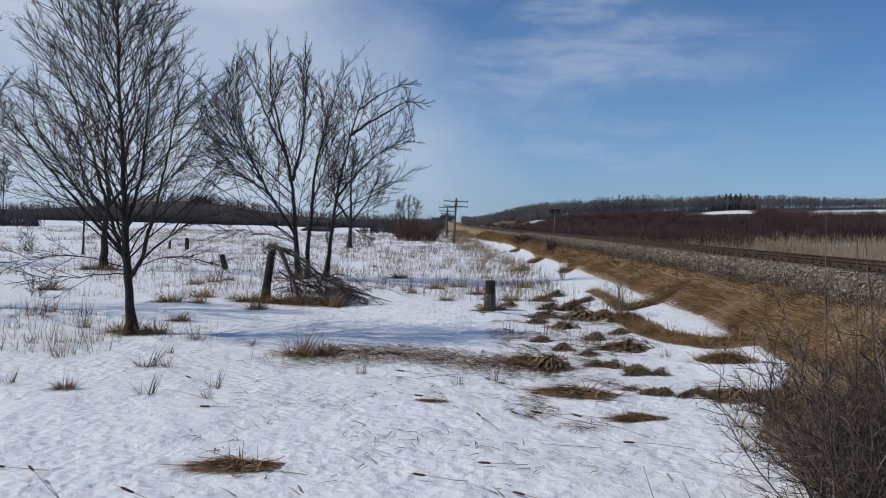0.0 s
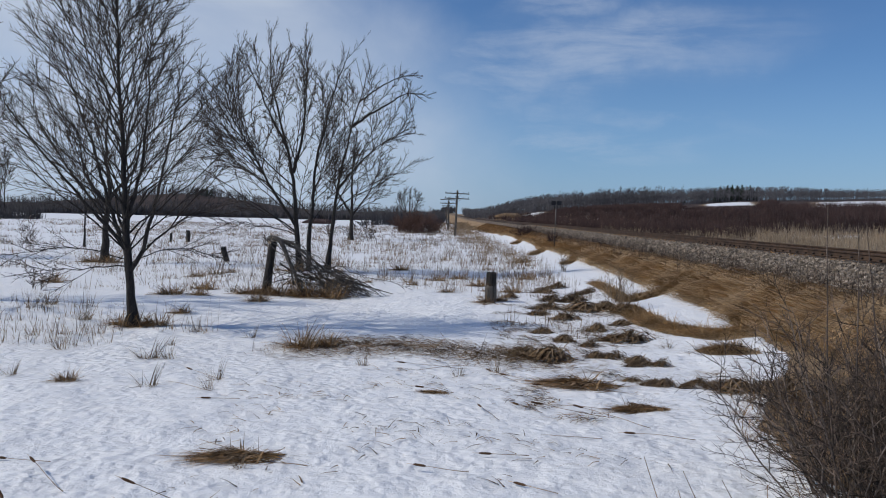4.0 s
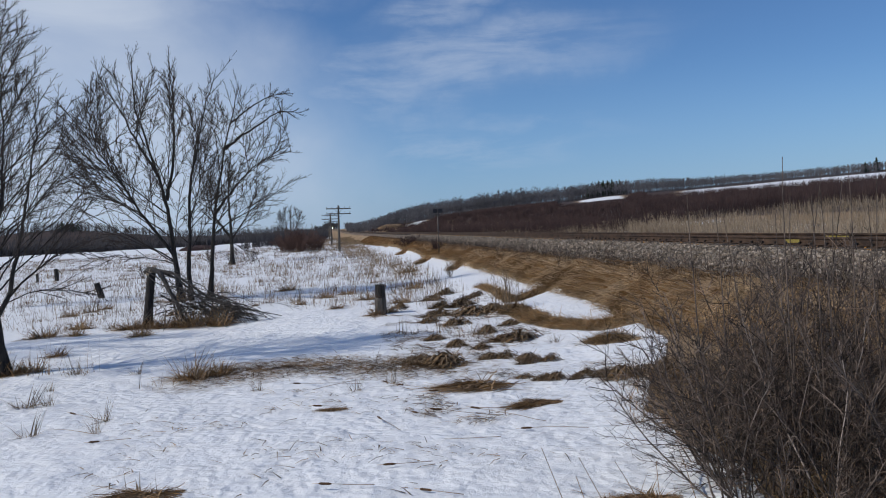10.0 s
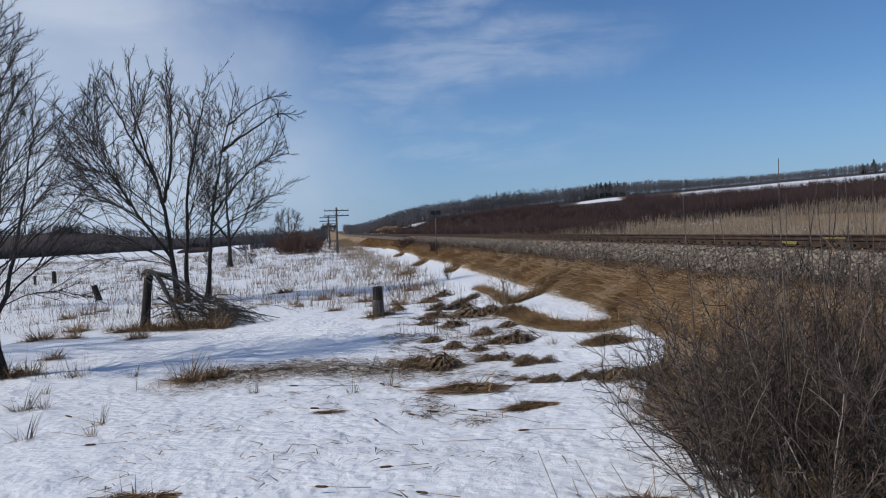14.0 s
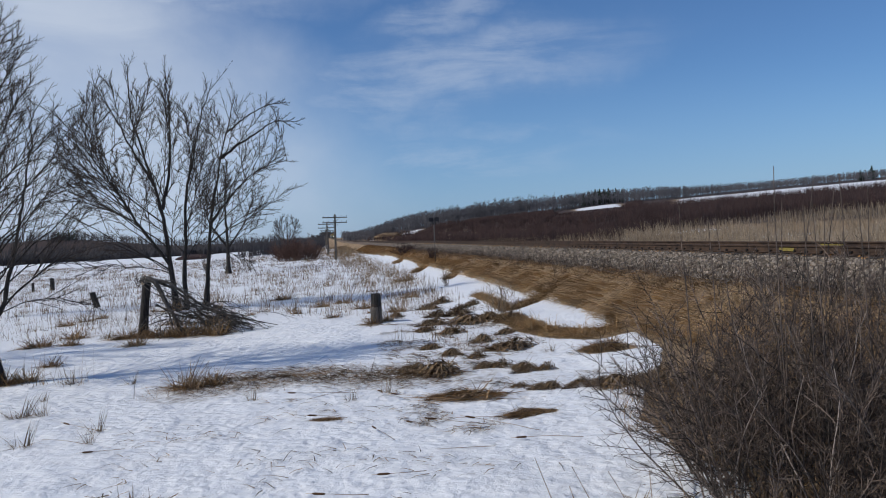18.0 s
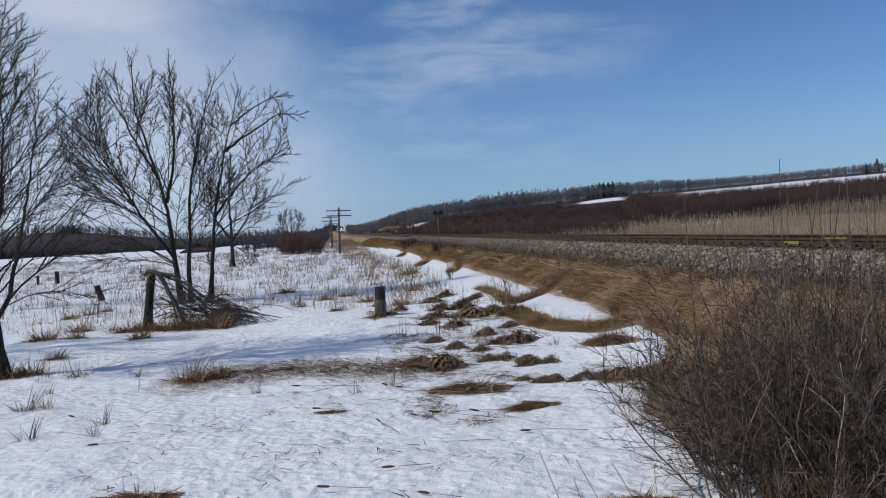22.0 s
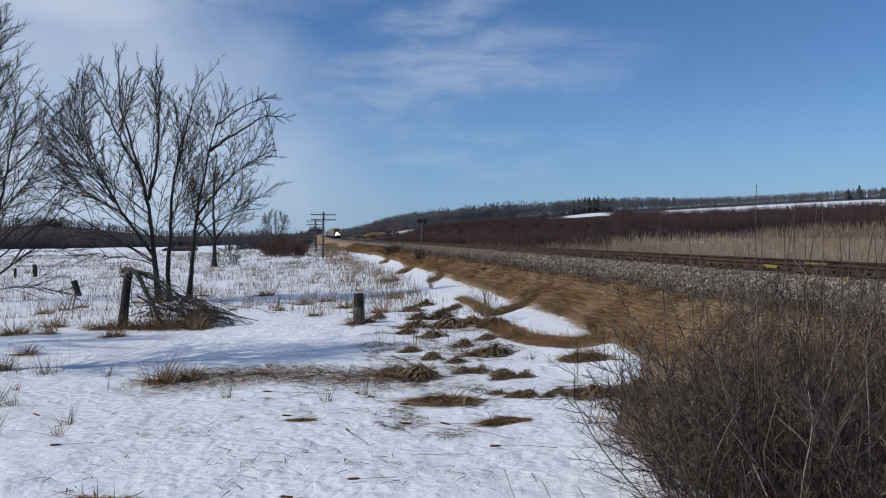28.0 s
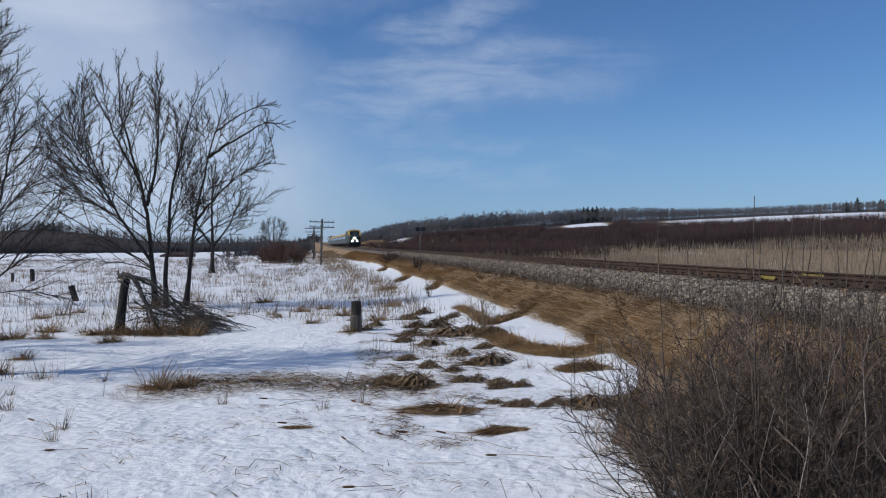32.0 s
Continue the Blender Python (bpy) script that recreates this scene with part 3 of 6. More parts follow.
def evenly(line, count):
    """A polyline rounded off and cut into count equal steps."""
    p = np.array(line, float)
    u = np.linspace(0, len(p) - 1, 40)
    p = np.stack([np.interp(u, range(len(p)), p[:, c]) for c in range(3)], -1)
    for _ in range(5):
        p[1:-1] = 0.25 * p[:-2] + 0.5 * p[1:-1] + 0.25 * p[2:]
    s = np.concatenate([[0], np.cumsum(np.linalg.norm(np.diff(p, axis=0), axis=1))])
    v = np.linspace(0, s[-1], count + 1)
    return np.stack([np.interp(v, s, p[:, c]) for c in range(3)], -1)


def bare_tree(label, at, stems, seed, dome, start, count, twig, per=(11, 8, 4), boughs=(), angle=0.62, thick=1.0, low_sweep=0.0, leader=False):
    """A leafless tree. stems: polylines with radii; dome: centre and radii of the crown; limbs leave the stems between the heights
    of start and sweep up to the dome; boughs: single limbs by their lines."""
    rng = np.random.RandomState(seed)
    tree = empty("bare_tree", Matrix.Translation((at[0], at[1], above(*at) - 0.03)))
    tagged(tree, label, "tree")
    lines, limbs = [], []
    for k, (stem, r_low, r_top) in enumerate(stems):
        fine = evenly(stem, 24)
        fine[1:-1, :2] += rng.normal(0, 0.010, (23, 2)) * (1 + fine[1:-1, 2:3] * 0.2)
        radii = r_low + (r_top - r_low) * np.linspace(0, 1, 25) ** (0.45 if k == 0 else 0.62)
        if fine[0][2] < 0.1:
            radii[0] *= 1.35
            radii[1] *= 1.1
        body = Tubes()
        body.tube(fine, radii * (1 + 0.05 * rng.normal(size=25)), 12 if k == 0 else 8)
        part("stem" if k else "trunk", body, BARK, tree)
        lines.append(fine)
        limbs.append(evenly(fine[12:], 8))
    centre, size = np.array(dome[:3]), np.array(dome[3:])
    for i in range(count):
        e = ((i + 0.5) / count) ** 0.85
        turn = i * 2.4 + rng.normal(0, 0.25)
        rise = -0.30 + 1.22 * e
        flat = math.sqrt(max(0.05, 1 - max(0.0, rise) ** 2))
        end = centre + size * np.array((math.cos(turn) * flat, math.sin(turn) * flat, rise)) * rng.uniform(0.82, 1.0)
        h = start[0] + (start[1] - start[0]) * np.clip(e + rng.normal(0, 0.10), 0, 1)
        best = min((abs(q[2] - h) * 1.5 + 0.35 * np.linalg.norm(q[:2] - end[:2]), tuple(q)) for line in lines for q in line[2:])[1]
        s = np.array(best)
        if end[2] < s[2] + 0.3:
            end[:2] = s[:2] + (end[:2] - s[:2]) * 0.8
            end[2] = s[2] + rng.uniform(-low_sweep, 0.6)
        if leader:
            up = (i + 0.5) / count
            h = start[0] + (start[1] - start[0]) * up
            s = lines[0][int(np.argmin(np.abs(lines[0][:, 2] - h)))]
            out = size[0] * (0.24 + 0.82 * (1 - up) ** 0.8) * rng.uniform(0.7, 1.08) * (1 + 0.14 * math.cos(turn - 3.0))
            end = s + np.array((math.cos(turn), math.sin(turn), rng.uniform(0.75, 1.15) + 0.55 * up)) * out
        gap = end - s
        mid = s + gap * np.array((0.50, 0.50, 0.46 - 0.06 * (1 - e)))
        mid[2] += 0.05 * np.linalg.norm(gap[:2]) * (1 - e)
        line = evenly((s, s * 0.45 + mid * 0.55 + (0, 0, 0.03 * gap[2]), mid, mid * 0.5 + end * 0.5 - UP * 0.03 * abs(gap[2]), end), 8)
        line[1:-1] += rng.normal(0, 0.018, (7, 3)) * np.linalg.norm(gap) * 0.35
        limbs.append(line)
    for line in boughs:
        q = evenly(line, 8)
        q[1:-1] += rng.normal(0, 0.03, (7, 3))
        limbs.append(q)
    for line in limbs[len(stems):]:
        ln = np.linalg.norm(line[-1] - line[0])
        t = Tubes()
        t.tube(line, np.linspace(max(0.0065 * ln * thick, twig * 1.8), twig * 1.3, 9), 6)
        part("limb", t, BARK, tree)
    crown = Tubes()
    limbs = np.array(limbs)
    second = shoots(rng, limbs, per[0], 0.26, 0.98, angle, 0.52, 0.06, 5, 0.022)
    crown.bulk(second, taper(second, twig * 2.1, twig * 1.1), 4)
    third = np.concatenate([shoots(rng, second, per[1], 0.28, 0.98, angle, 0.40, 0.08, 3, 0.03), shoots(rng, limbs, per[0], 0.45, 1.0, angle, 0.13, 0.08, 3, 0.03)])
    crown.bulk(third, taper(third, twig * 1.3, twig * 0.75))
    if per[2]:
        fourth = shoots(rng, third, per[2], 0.15, 0.98, angle, 0.42, 0.06, 2, 0.04)
        crown.bulk(fourth, taper(fourth, twig * 0.85, twig * 0.5))
    tagged(part("crown", crown, TWIG, tree, "dense crown of fine leafless twigs"), kind="stuff")
    return tree


def build_trees():
    # the single maple in front
    bare_tree("leafless maple standing in snow with dead grass at its foot", (-6.88, 17.99),
              ((((0, 0, -0.05), (-0.02, 0, 0.7), (-0.10, 0, 1.45), (-0.20, 0.05, 2.6), (-0.30, 0.1, 4.2), (-0.40, 0.1, 6.0), (-0.42, 0.1, 8.2)), 0.150, 0.010),
               (((-0.06, 0.0, 1.25), (0.28, -0.1, 1.75), (0.52, -0.2, 2.6), (0.80, -0.2, 3.8), (1.05, -0.2, 5.2), (1.15, -0.2, 6.0)), 0.062, 0.007),
               (((-0.11, 0.0, 1.55), (-0.48, 0.2, 2.3), (-0.90, 0.3, 3.6), (-1.45, 0.3, 5.2), (-1.8, 0.3, 6.4)), 0.065, 0.008),
               (((-0.2, 0.0, 2.3), (0.06, 0.2, 3.2), (0.20, 0.3, 4.8), (0.25, 0.4, 7.2)), 0.052, 0.007),
               (((-0.14, 0.0, 1.75), (-0.7, -0.3, 2.5), (-1.55, -0.6, 3.6), (-2.6, -0.8, 5.0)), 0.055, 0.008)),
              11, (-0.65, 0, 4.3, 2.75, 2.6, 3.9), (1.4, 7.4), 76, 0.0038, (9, 8, 3), low_sweep=0.25, angle=0.5, leader=True,
              boughs=(((-0.12, 0, 1.5), (-0.8, -0.2, 1.75), (-1.7, -0.3, 1.75), (-2.6, -0.3, 1.55)), ((-0.1, 0, 1.35), (-0.9, 0.3, 1.3), (-1.9, 0.4, 1.15), (-2.7, 0.5, 1.25)), ((0.05, 0, 1.5), (0.7, 0.2, 1.75), (1.4, 0.3, 1.75), (2.0, 0.3, 1.55)),
                      ((-0.15, 0, 2.0), (-1.0, 0, 2.7), (-2.0, 0, 3.4), (-2.9, 0, 4.5)), ((0.3, 0, 1.8), (0.9, 0, 2.3), (1.5, 0, 2.6), (2.2, 0, 2.5))))
    # the group behind the broken trunk
    bare_tree("tall leafless tree with two leading stems behind a broken trunk", (-6.05, 34.4),
              ((((0, 0, -0.05), (-0.12, 0, 1.4), (-0.22, 0, 2.8), (-0.35, 0, 4.2), (-0.70, 0.1, 5.5), (-1.05, 0.1, 6.7), (-1.42, 0.1, 8.4), (-1.38, 0.1, 10.2)), 0.175, 0.014),
               (((0.32, 0.3, -0.05), (0.30, 0.3, 1.3), (0.48, 0.3, 3.2), (0.56, 0.2, 4.8), (1.0, 0.2, 6.4), (1.5, 0.2, 8.3), (1.9, 0.2, 9.4)), 0.12, 0.012),
               (((-0.35, 0, 4.2), (-0.02, 0.2, 5.6), (0.15, 0.2, 7.6), (0.05, 0.2, 9.9)), 0.085, 0.011),
               (((-0.15, 0, 1.9), (-0.8, -0.2, 2.9), (-1.45, -0.2, 3.9), (-2.25, -0.2, 5.4), (-3.2, -0.2, 6.9), (-4.2, -0.2, 8.3)), 0.085, 0.010),
               (((-0.6, 0, 5.2), (-1.2, -0.3, 6.4), (-1.7, -0.4, 7.6), (-2.5, -0.5, 9.2)), 0.07, 0.010)),
              23, (-1.2, 0.1, 5.5, 3.5, 3.2, 4.9), (1.8, 7.4), 66, 0.0063, (9, 7, 3), low_sweep=0.4, angle=0.5,
              boughs=(((-0.2, 0, 2.6), (-1.3, 0.3, 3.4), (-2.6, 0.5, 4.6), (-4.2, 0.6, 5.9)), ((-0.3, 0, 3.6), (-1.5, -0.3, 4.6), (-2.9, -0.4, 6.0), (-4.0, -0.4, 7.2)), ((-0.1, 0, 1.6), (-1.2, 0.2, 2.3), (-2.4, 0.2, 2.9), (-3.8, 0.3, 3.5)),
                      ((-0.1, 0, 1.5), (-1.1, -0.2, 1.9), (-2.3, -0.3, 2.1), (-3.6, -0.3, 2.0)), ((0.5, 0.3, 3.0), (1.2, 0.2, 3.7), (1.9, 0.1, 4.6), (2.6, 0.1, 5.2))))
    bare_tree("leafless tree leaning outward with a forked spreading crown", (-5.03, 35.4),
              ((((0, 0, -0.05), (0.10, 0, 1.0), (0.22, 0, 2.2), (0.42, 0, 3.9), (0.75, 0, 5.2), (1.0, 0.1, 6.6), (1.45, 0.1, 7.9), (1.7, 0.1, 9.2)), 0.145, 0.012),
               (((1.0, 0.1, 6.3), (1.7, 0.1, 6.85), (2.5, 0.1, 7.3), (3.3, 0.1, 7.85), (4.3, 0.1, 7.75)), 0.075, 0.010),
               (((0.38, 0, 3.5), (1.15, 0, 4.5), (2.1, 0.1, 5.5), (2.9, 0.1, 5.9), (3.75, 0.1, 6.1)), 0.075, 0.010),
               (((1.3, 0.1, 7.4), (2.1, 0, 8.0), (3.0, 0, 8.5), (3.85, 0, 8.6)), 0.05, 0.010)),
              37, (1.7, 0.1, 5.9, 2.5, 2.4, 3.5), (2.6, 7.6), 24, 0.0056, (9, 7, 3), angle=0.58,
              boughs=(((0.3, 0, 2.6), (1.1, 0.1, 3.3), (2.1, 0.2, 4.0), (3.3, 0.2, 4.4)), ((0.95, 0.1, 6.2), (0.5, 0.1, 7.2), (0.3, 0.1, 8.9)), ((0.3, 0, 2.2), (0.9, 0.2, 2.3), (1.5, 0.2, 2.1), (2.1, 0.2, 1.7))))
    bare_tree("smaller leafless tree standing in brush", (-9.2, 81.2),
              ((((0, 0, -0.1), (0.1, 0, 3), (0.0, 0, 7), (0.5, 0, 11.0)), 0.30, 0.03), (((0.1, 0, 2.5), (-1.6, 0.3, 5), (-2.4, 0.4, 8.5)), 0.15, 0.02), (((0.1, 0, 2.5), (1.6, 0.3, 4.6), (2.6, 0.4, 6.8)), 0.13, 0.02)),
              41, (0.6, 0, 6.0, 4.0, 3.5, 4.6), (2.2, 7.0), 20, 0.013, (9, 6, 2))
    bare_tree("dark-trunked leafless tree with dead grass at its foot", (-15.57, 37.3),
              ((((0, 0, -0.05), (0.05, 0, 2.0), (0.2, 0, 3.4), (0.0, 0, 5.5), (0.2, 0, 7.5)), 0.26, 0.02), (((0.15, 0, 2.6), (-1.0, 0.2, 4.0), (-1.5, 0.2, 6.4)), 0.11, 0.015), (((0.2, 0, 3.0), (1.3, 0.2, 4.4), (1.7, 0.2, 6.6)), 0.11, 0.015)),
              53, (0.1, 0, 5.0, 2.8, 2.6, 3.4), (2.0, 6.0), 18, 0.0075, (9, 7, 2))
    bare_tree("thin leafless sapling with a straight trunk", (-23.3, 52.6),
              ((((0, 0, -0.05), (0.05, 0, 2), (0.0, 0, 4), (0.1, 0, 6.2)), 0.10, 0.012),), 59, (0, 0, 4.0, 1.1, 1.1, 2.4), (1.8, 5.5), 12, 0.009, (6, 5, 0))
    bare_tree("old leafless tree with a thick forked trunk and low brush", (-15.3, 21.5),
              ((((0, 0, -0.05), (0.1, 0, 1.3), (0.35, 0, 2.6), (0.9, 0, 4.6), (1.1, 0, 7.0), (1.0, 0, 9.5)), 0.26, 0.02),
               (((0.1, 0, 1.2), (-0.6, 0.1, 2.6), (-1.2, 0.2, 5.0), (-1.4, 0.2, 8.0)), 0.15, 0.015),
               (((0.3, 0, 2.4), (1.3, 0.1, 3.4), (2.3, 0.2, 5.2), (2.6, 0.2, 7.6)), 0.09, 0.012)),
              61, (0.5, 0, 5.6, 3.1, 3.0, 4.4), (1.9, 7.0), 26, 0.0055, (10, 7, 3))
    bare_tree("round-crowned leafless tree far down the line", (-8.5, 205.0),
              ((((0, 0, -0.1), (0, 0, 3.5), (0.3, 0, 9.4)), 0.25, 0.04), (((0, 0, 2.0), (-1.8, 0, 5.0), (-2.4, 0, 7.8)), 0.14, 0.03), (((0, 0, 2.0), (1.8, 0, 4.8), (2.6, 0, 7.4)), 0.14, 0.03)),
              67, (0, 0, 5.8, 3.6, 3.2, 4.3), (1.8, 6), 22, 0.020, (8, 6, 2))



build_trees()


def build_snag():
    """A trunk snapped at man height, its top hanging over into a heap of branches."""
    rng = np.random.RandomState(5)
    snag = empty("broken_trunk", Matrix.Translation((-5.5, 25.5, above(-5.5, 25.5) - 0.03)))
    tagged(snag, "dead trunk snapped at its top over a heap of fallen branches", "dead tree")
    body = Tubes()
    body.tube([(-0.04, 0, -0.05), (-0.02, 0, 0.25), (0.05, 0, 0.8), (0.11, 0, 1.3), (0.17, 0, 1.66)], (0.19, 0.145, 0.125, 0.12, 0.13), 12, cap=True)
    part("trunk", body, BARK, snag)
    shards = Tubes()
    for i in range(16):
        a = rng.uniform(0, 6.28)
        s = np.array((0.13 + 0.1 * math.cos(a), 0.1 * math.sin(a), 1.6))
        shards.tube([s, s + (rng.uniform(-0.05, 0.1), rng.uniform(-0.04, 0.04), rng.uniform(0.12, 0.3))], (0.035, 0.006), 4)
    part("splintered_end", shards, BROKEN_WOOD, snag, "pale splintered break")
    fallen = Tubes()
    fallen.tube([(-0.04, 0, 1.69), (0.10, -0.02, 1.79), (0.27, -0.02, 1.76), (0.42, -0.06, 1.66), (0.55, -0.08, 1.42), (0.66, -0.10, 1.12), (0.86, -0.12, 0.75), (1.02, -0.2, 0.35), (1.16, -0.2, 0.02)],
                (0.05, 0.085, 0.075, 0.08, 0.065, 0.07, 0.055, 0.055, 0.04), 9, cap=True)
    part("fallen_stem", fallen, OLD_WOOD, snag, "bent grey stem torn off the trunk")
    for line, thick in (([(0.35, 0, 1.74), (0.8, -0.05, 1.62), (1.3, -0.15, 1.25), (1.8, -0.2, 0.85), (2.5, -0.25, 0.55), (3.2, -0.3, 0.33), (4.0, -0.3, 0.12)], 0.05),
                        ([(0.4, 0, 1.7), (0.85, 0.2, 1.45), (1.3, 0.3, 1.0), (1.8, 0.3, 0.45), (2.2, 0.3, 0.05)], 0.045), ([(0.5, -0.05, 1.5), (0.75, -0.3, 1.0), (0.9, -0.5, 0.5), (1.0, -0.6, 0.03)], 0.04)):
        limb = Tubes()
        limb.tube(line, np.linspace(thick, 0.01, len(line)), 7)
        part("fallen_limb", limb, OLD_WOOD, snag)
    heap = Tubes()
    for i in range(150):
        k = rng.rand()
        s = np.array((0.45 + 2.0 * k + rng.normal(0, 0.25), rng.normal(-0.1, 0.35), max(0.15, (1.7 - 1.2 * k) * rng.uniform(0.3, 1.05))))
        a = rng.normal(0.1, 0.6) if i % 4 else rng.uniform(0, 6.28)
        reach = rng.uniform(0.5, 1.5)
        e = np.array((s[0] + reach * math.cos(a), s[1] + 0.7 * reach * math.sin(a), max(0.02, s[2] - reach * rng.uniform(0.2, 0.9))))
        m = (s + e) / 2 + np.array((rng.normal(0.0, 0.12), rng.normal(0, 0.12), rng.uniform(-0.05, 0.25)))
        pts = evenly((s, m, e), 4)
        heap.tube(pts, np.linspace(rng.uniform(0.008, 0.020), 0.005, 5), 4)
        more = shoots(rng, pts[None], 5, 0.15, 0.95, 0.6, 0.4, -0.1, 2, 0.08)
        heap.bulk(more, taper(more, 0.007, 0.004))
    for i in range(90):
        s = np.array((rng.uniform(0.6, 2.6), rng.normal(-0.1, 0.4), 0.0))
        e = s + np.array((rng.normal(0.1, 0.25), rng.normal(0, 0.2), rng.uniform(0.3, 0.95) * (1.15 - 0.25 * s[0])))
        heap.tube(evenly((s, (s + e) / 2 + rng.normal(0, 0.06, 3), e), 3), (0.009, 0.008, 0.006, 0.004), 4)
    tagged(part("brush", heap, OLD_WOOD, snag, "tangle of grey broken branches"), kind="stuff")


build_snag()


def rough_post(name, label, category, at, height, radius, seed, lean=(0, 0), notch=False):
    rng = np.random.RandomState(seed)
    post = empty(name, Matrix.Translation((at[0], at[1], above(*at) - 0.04)))
    tagged(post, label, category)
    bm = bmesh.new()
    sides, rings = 16, 9
    rows = []
    wob = rng.normal(0, 0.06, sides)
    for k in range(rings):
        z = height * k / (rings - 1)
        rows.append([bm.verts.new((lean[0] * z + radius * (1 + wob[i] + rng.normal(0, 0.015)) * (1.08 - 0.12 * k / rings) * math.cos(i * 2 * math.pi / sides),
                                   lean[1] * z + radius * (1 + wob[i]) * (1.08 - 0.12 * k / rings) * math.sin(i * 2 * math.pi / sides), z + (rng.normal(0, 0.025) if k == rings - 1 else 0))) for i in range(sides)])
    for k in range(rings - 1):
        for i in range(sides):
            j = (i + 1) % sides
            bm.faces.new((rows[k][i], rows[k][j], rows[k + 1][j], rows[k + 1][i]))
    top = bm.verts.new((lean[0] * height, lean[1] * height, height - 0.03))
    for i in range(sides):
        bm.faces.new((rows[-1][i], rows[-1][(i + 1) % sides], top))
    part("shaft", bm, DARK_POST, post)
    if notch:
        sleeve = Tubes()
        sleeve.tube([(0, 0, -0.05), (0.005, 0, height * 0.2), (-0.004, 0, height * 0.45), (0.004, 0, height * 0.56), (0, 0, height * 0.6)], (radius * 1.22, radius * 1.16, radius * 1.2, radius * 1.14, radius * 0.95), 16, cap=True)
        part("lower_part", sleeve, OLD_WOOD, post, "grey split outer wood of the lower post")
        # thin dark rings added for the groove above the lower part
        for k, z in enumerate((0.62, 0.57)):
            collar = Tubes()
            collar.tube([(0, 0, height * z), (0.004, 0, height * (z + 0.02))], radius * 1.08, 16, cap=True)
            part("wire_band", collar, STEEL, post, "thin dark ring at the post's notch")
    return post


rough_post("fence_post", "weathered round wooden fence post cut off flat", "post", (1.47, 24.05), 0.92, 0.145, 3, notch=True)
rough_post("tree_stump", "dark rotten tree stump with a slanted top", "stump", (-10.6, 39.85), 0.75, 0.14, 4, lean=(-0.28, 0))
rough_post("fence_post", "dark fence post beside old stumps far out in the field", "post", (-22.0, 65.5), 0.72, 0.09, 6)
rough_post("fence_post", "broad weathered fence post far out in the field", "post", (-20.7, 65.8), 1.0, 0.15, 7)
rough_post("fence_post", "dark weathered fence post among flattened cattails", "post", (-3.70, 5.1), 0.50, 0.10, 8)


# ---- line side ----
def build_poles():
    pole = empty("telegraph_pole")
    tagged(pole, "old wooden telegraph pole with two crossarms and insulators", "utility pole", "telegraph poles along the line")
    shaft = Tubes()
    shaft.tube([(0, 0, -0.2), (0.0, 0, 2.8), (0.02, 0, 5.75)], (0.15, 0.13, 0.10), 12, cap=True)
    part("pole", shaft, OLD_WOOD, pole)
    for z in (5.35, 4.72):
        arm = part("crossarm", boxed(-1.53, 1.53, -0.17, -0.07, z - 0.06, z + 0.06, bevel=0.01), OLD_WOOD, pole)
        for k in range(10):
            x = -1.42 + k * 0.3155
            pin = Tubes()
            pin.tube([(x, -0.12, z + 0.05), (x, -0.12, z + 0.12), (x, -0.12, z + 0.15), (x, -0.12, z + 0.21), (x, -0.12, z + 0.24)], (0.015, 0.015, 0.045, 0.04, 0.015), 8, cap=True)
            if k in (0, 2, 4, 5, 7, 9):
                part("insulator", pin, GLASS_INS, arm)
        for s in (-1, 1):
            brace = Tubes()
            brace.tube([(s * 0.55, -0.13, z - 0.05), (0.0, -0.12, z - 0.5)], 0.014, 5)
            part("brace", brace, STEEL, pole)
    copies = ((1.62, 101.0, 0, 1.5), (1.0, 143.0, 0, 0.5), (1.5, 186.0, 0, -1), (1.2, 230.0, 0, 1), (1.3, 275.0, 0, 0), (1.4, 320.0, 0, -1))
    x, y, turn, lean = copies[0]
    pole.matrix_basis = pose(x, y, above(x, y), 0, lean, turn)
    for x, y, turn, lean in copies[1:]:
        copy_thing(pole, pose(x, y, above(x, y), 0, lean, turn))


build_poles()


def build_sign():
    sign = empty("trackside_sign", pose(7.5, 54.0, above(7.5, 54.0) - 0.1, 0, 1.2, 0))
    tagged(sign, "slim metal trackside post with two dark square plates", "sign")
    mast = Tubes()
    mast.tube([(0, 0, 0), (0, 0, 3.3)], 0.035, 10, cap=True)
    part("mast", mast, GALV, sign)
    for x0 in (-0.34, 0.03):
        part("plate", boxed(x0, x0 + 0.31, -0.06, -0.035, 3.0, 3.28, bevel=0.012), DARK_SIGN, sign, "dark square plate")
    part("bracket", boxed(-0.3, 0.3, -0.034, -0.01, 3.1, 3.15), GALV, sign)


build_sign()


# ---- the railway ----
BLACKENED = surface("greased_black_steel", ((0.008, 0.007, 0.006), (0.025, 0.02, 0.016)), 9, 0.7, 0.2, 60)

def rail_profile():
    """Half-height outline of a flat-bottomed rail, around its centre line."""
    return ((-0.075, 0), (0.075, 0), (0.075, 0.012), (0.012, 0.03), (0.009, 0.125), (0.036, 0.142), (0.036, 0.175), (0.028, 0.181), (-0.028, 0.181), (-0.036, 0.175), (-0.036, 0.142), (-0.009, 0.125), (-0.012, 0.03), (-0.075, 0.012))


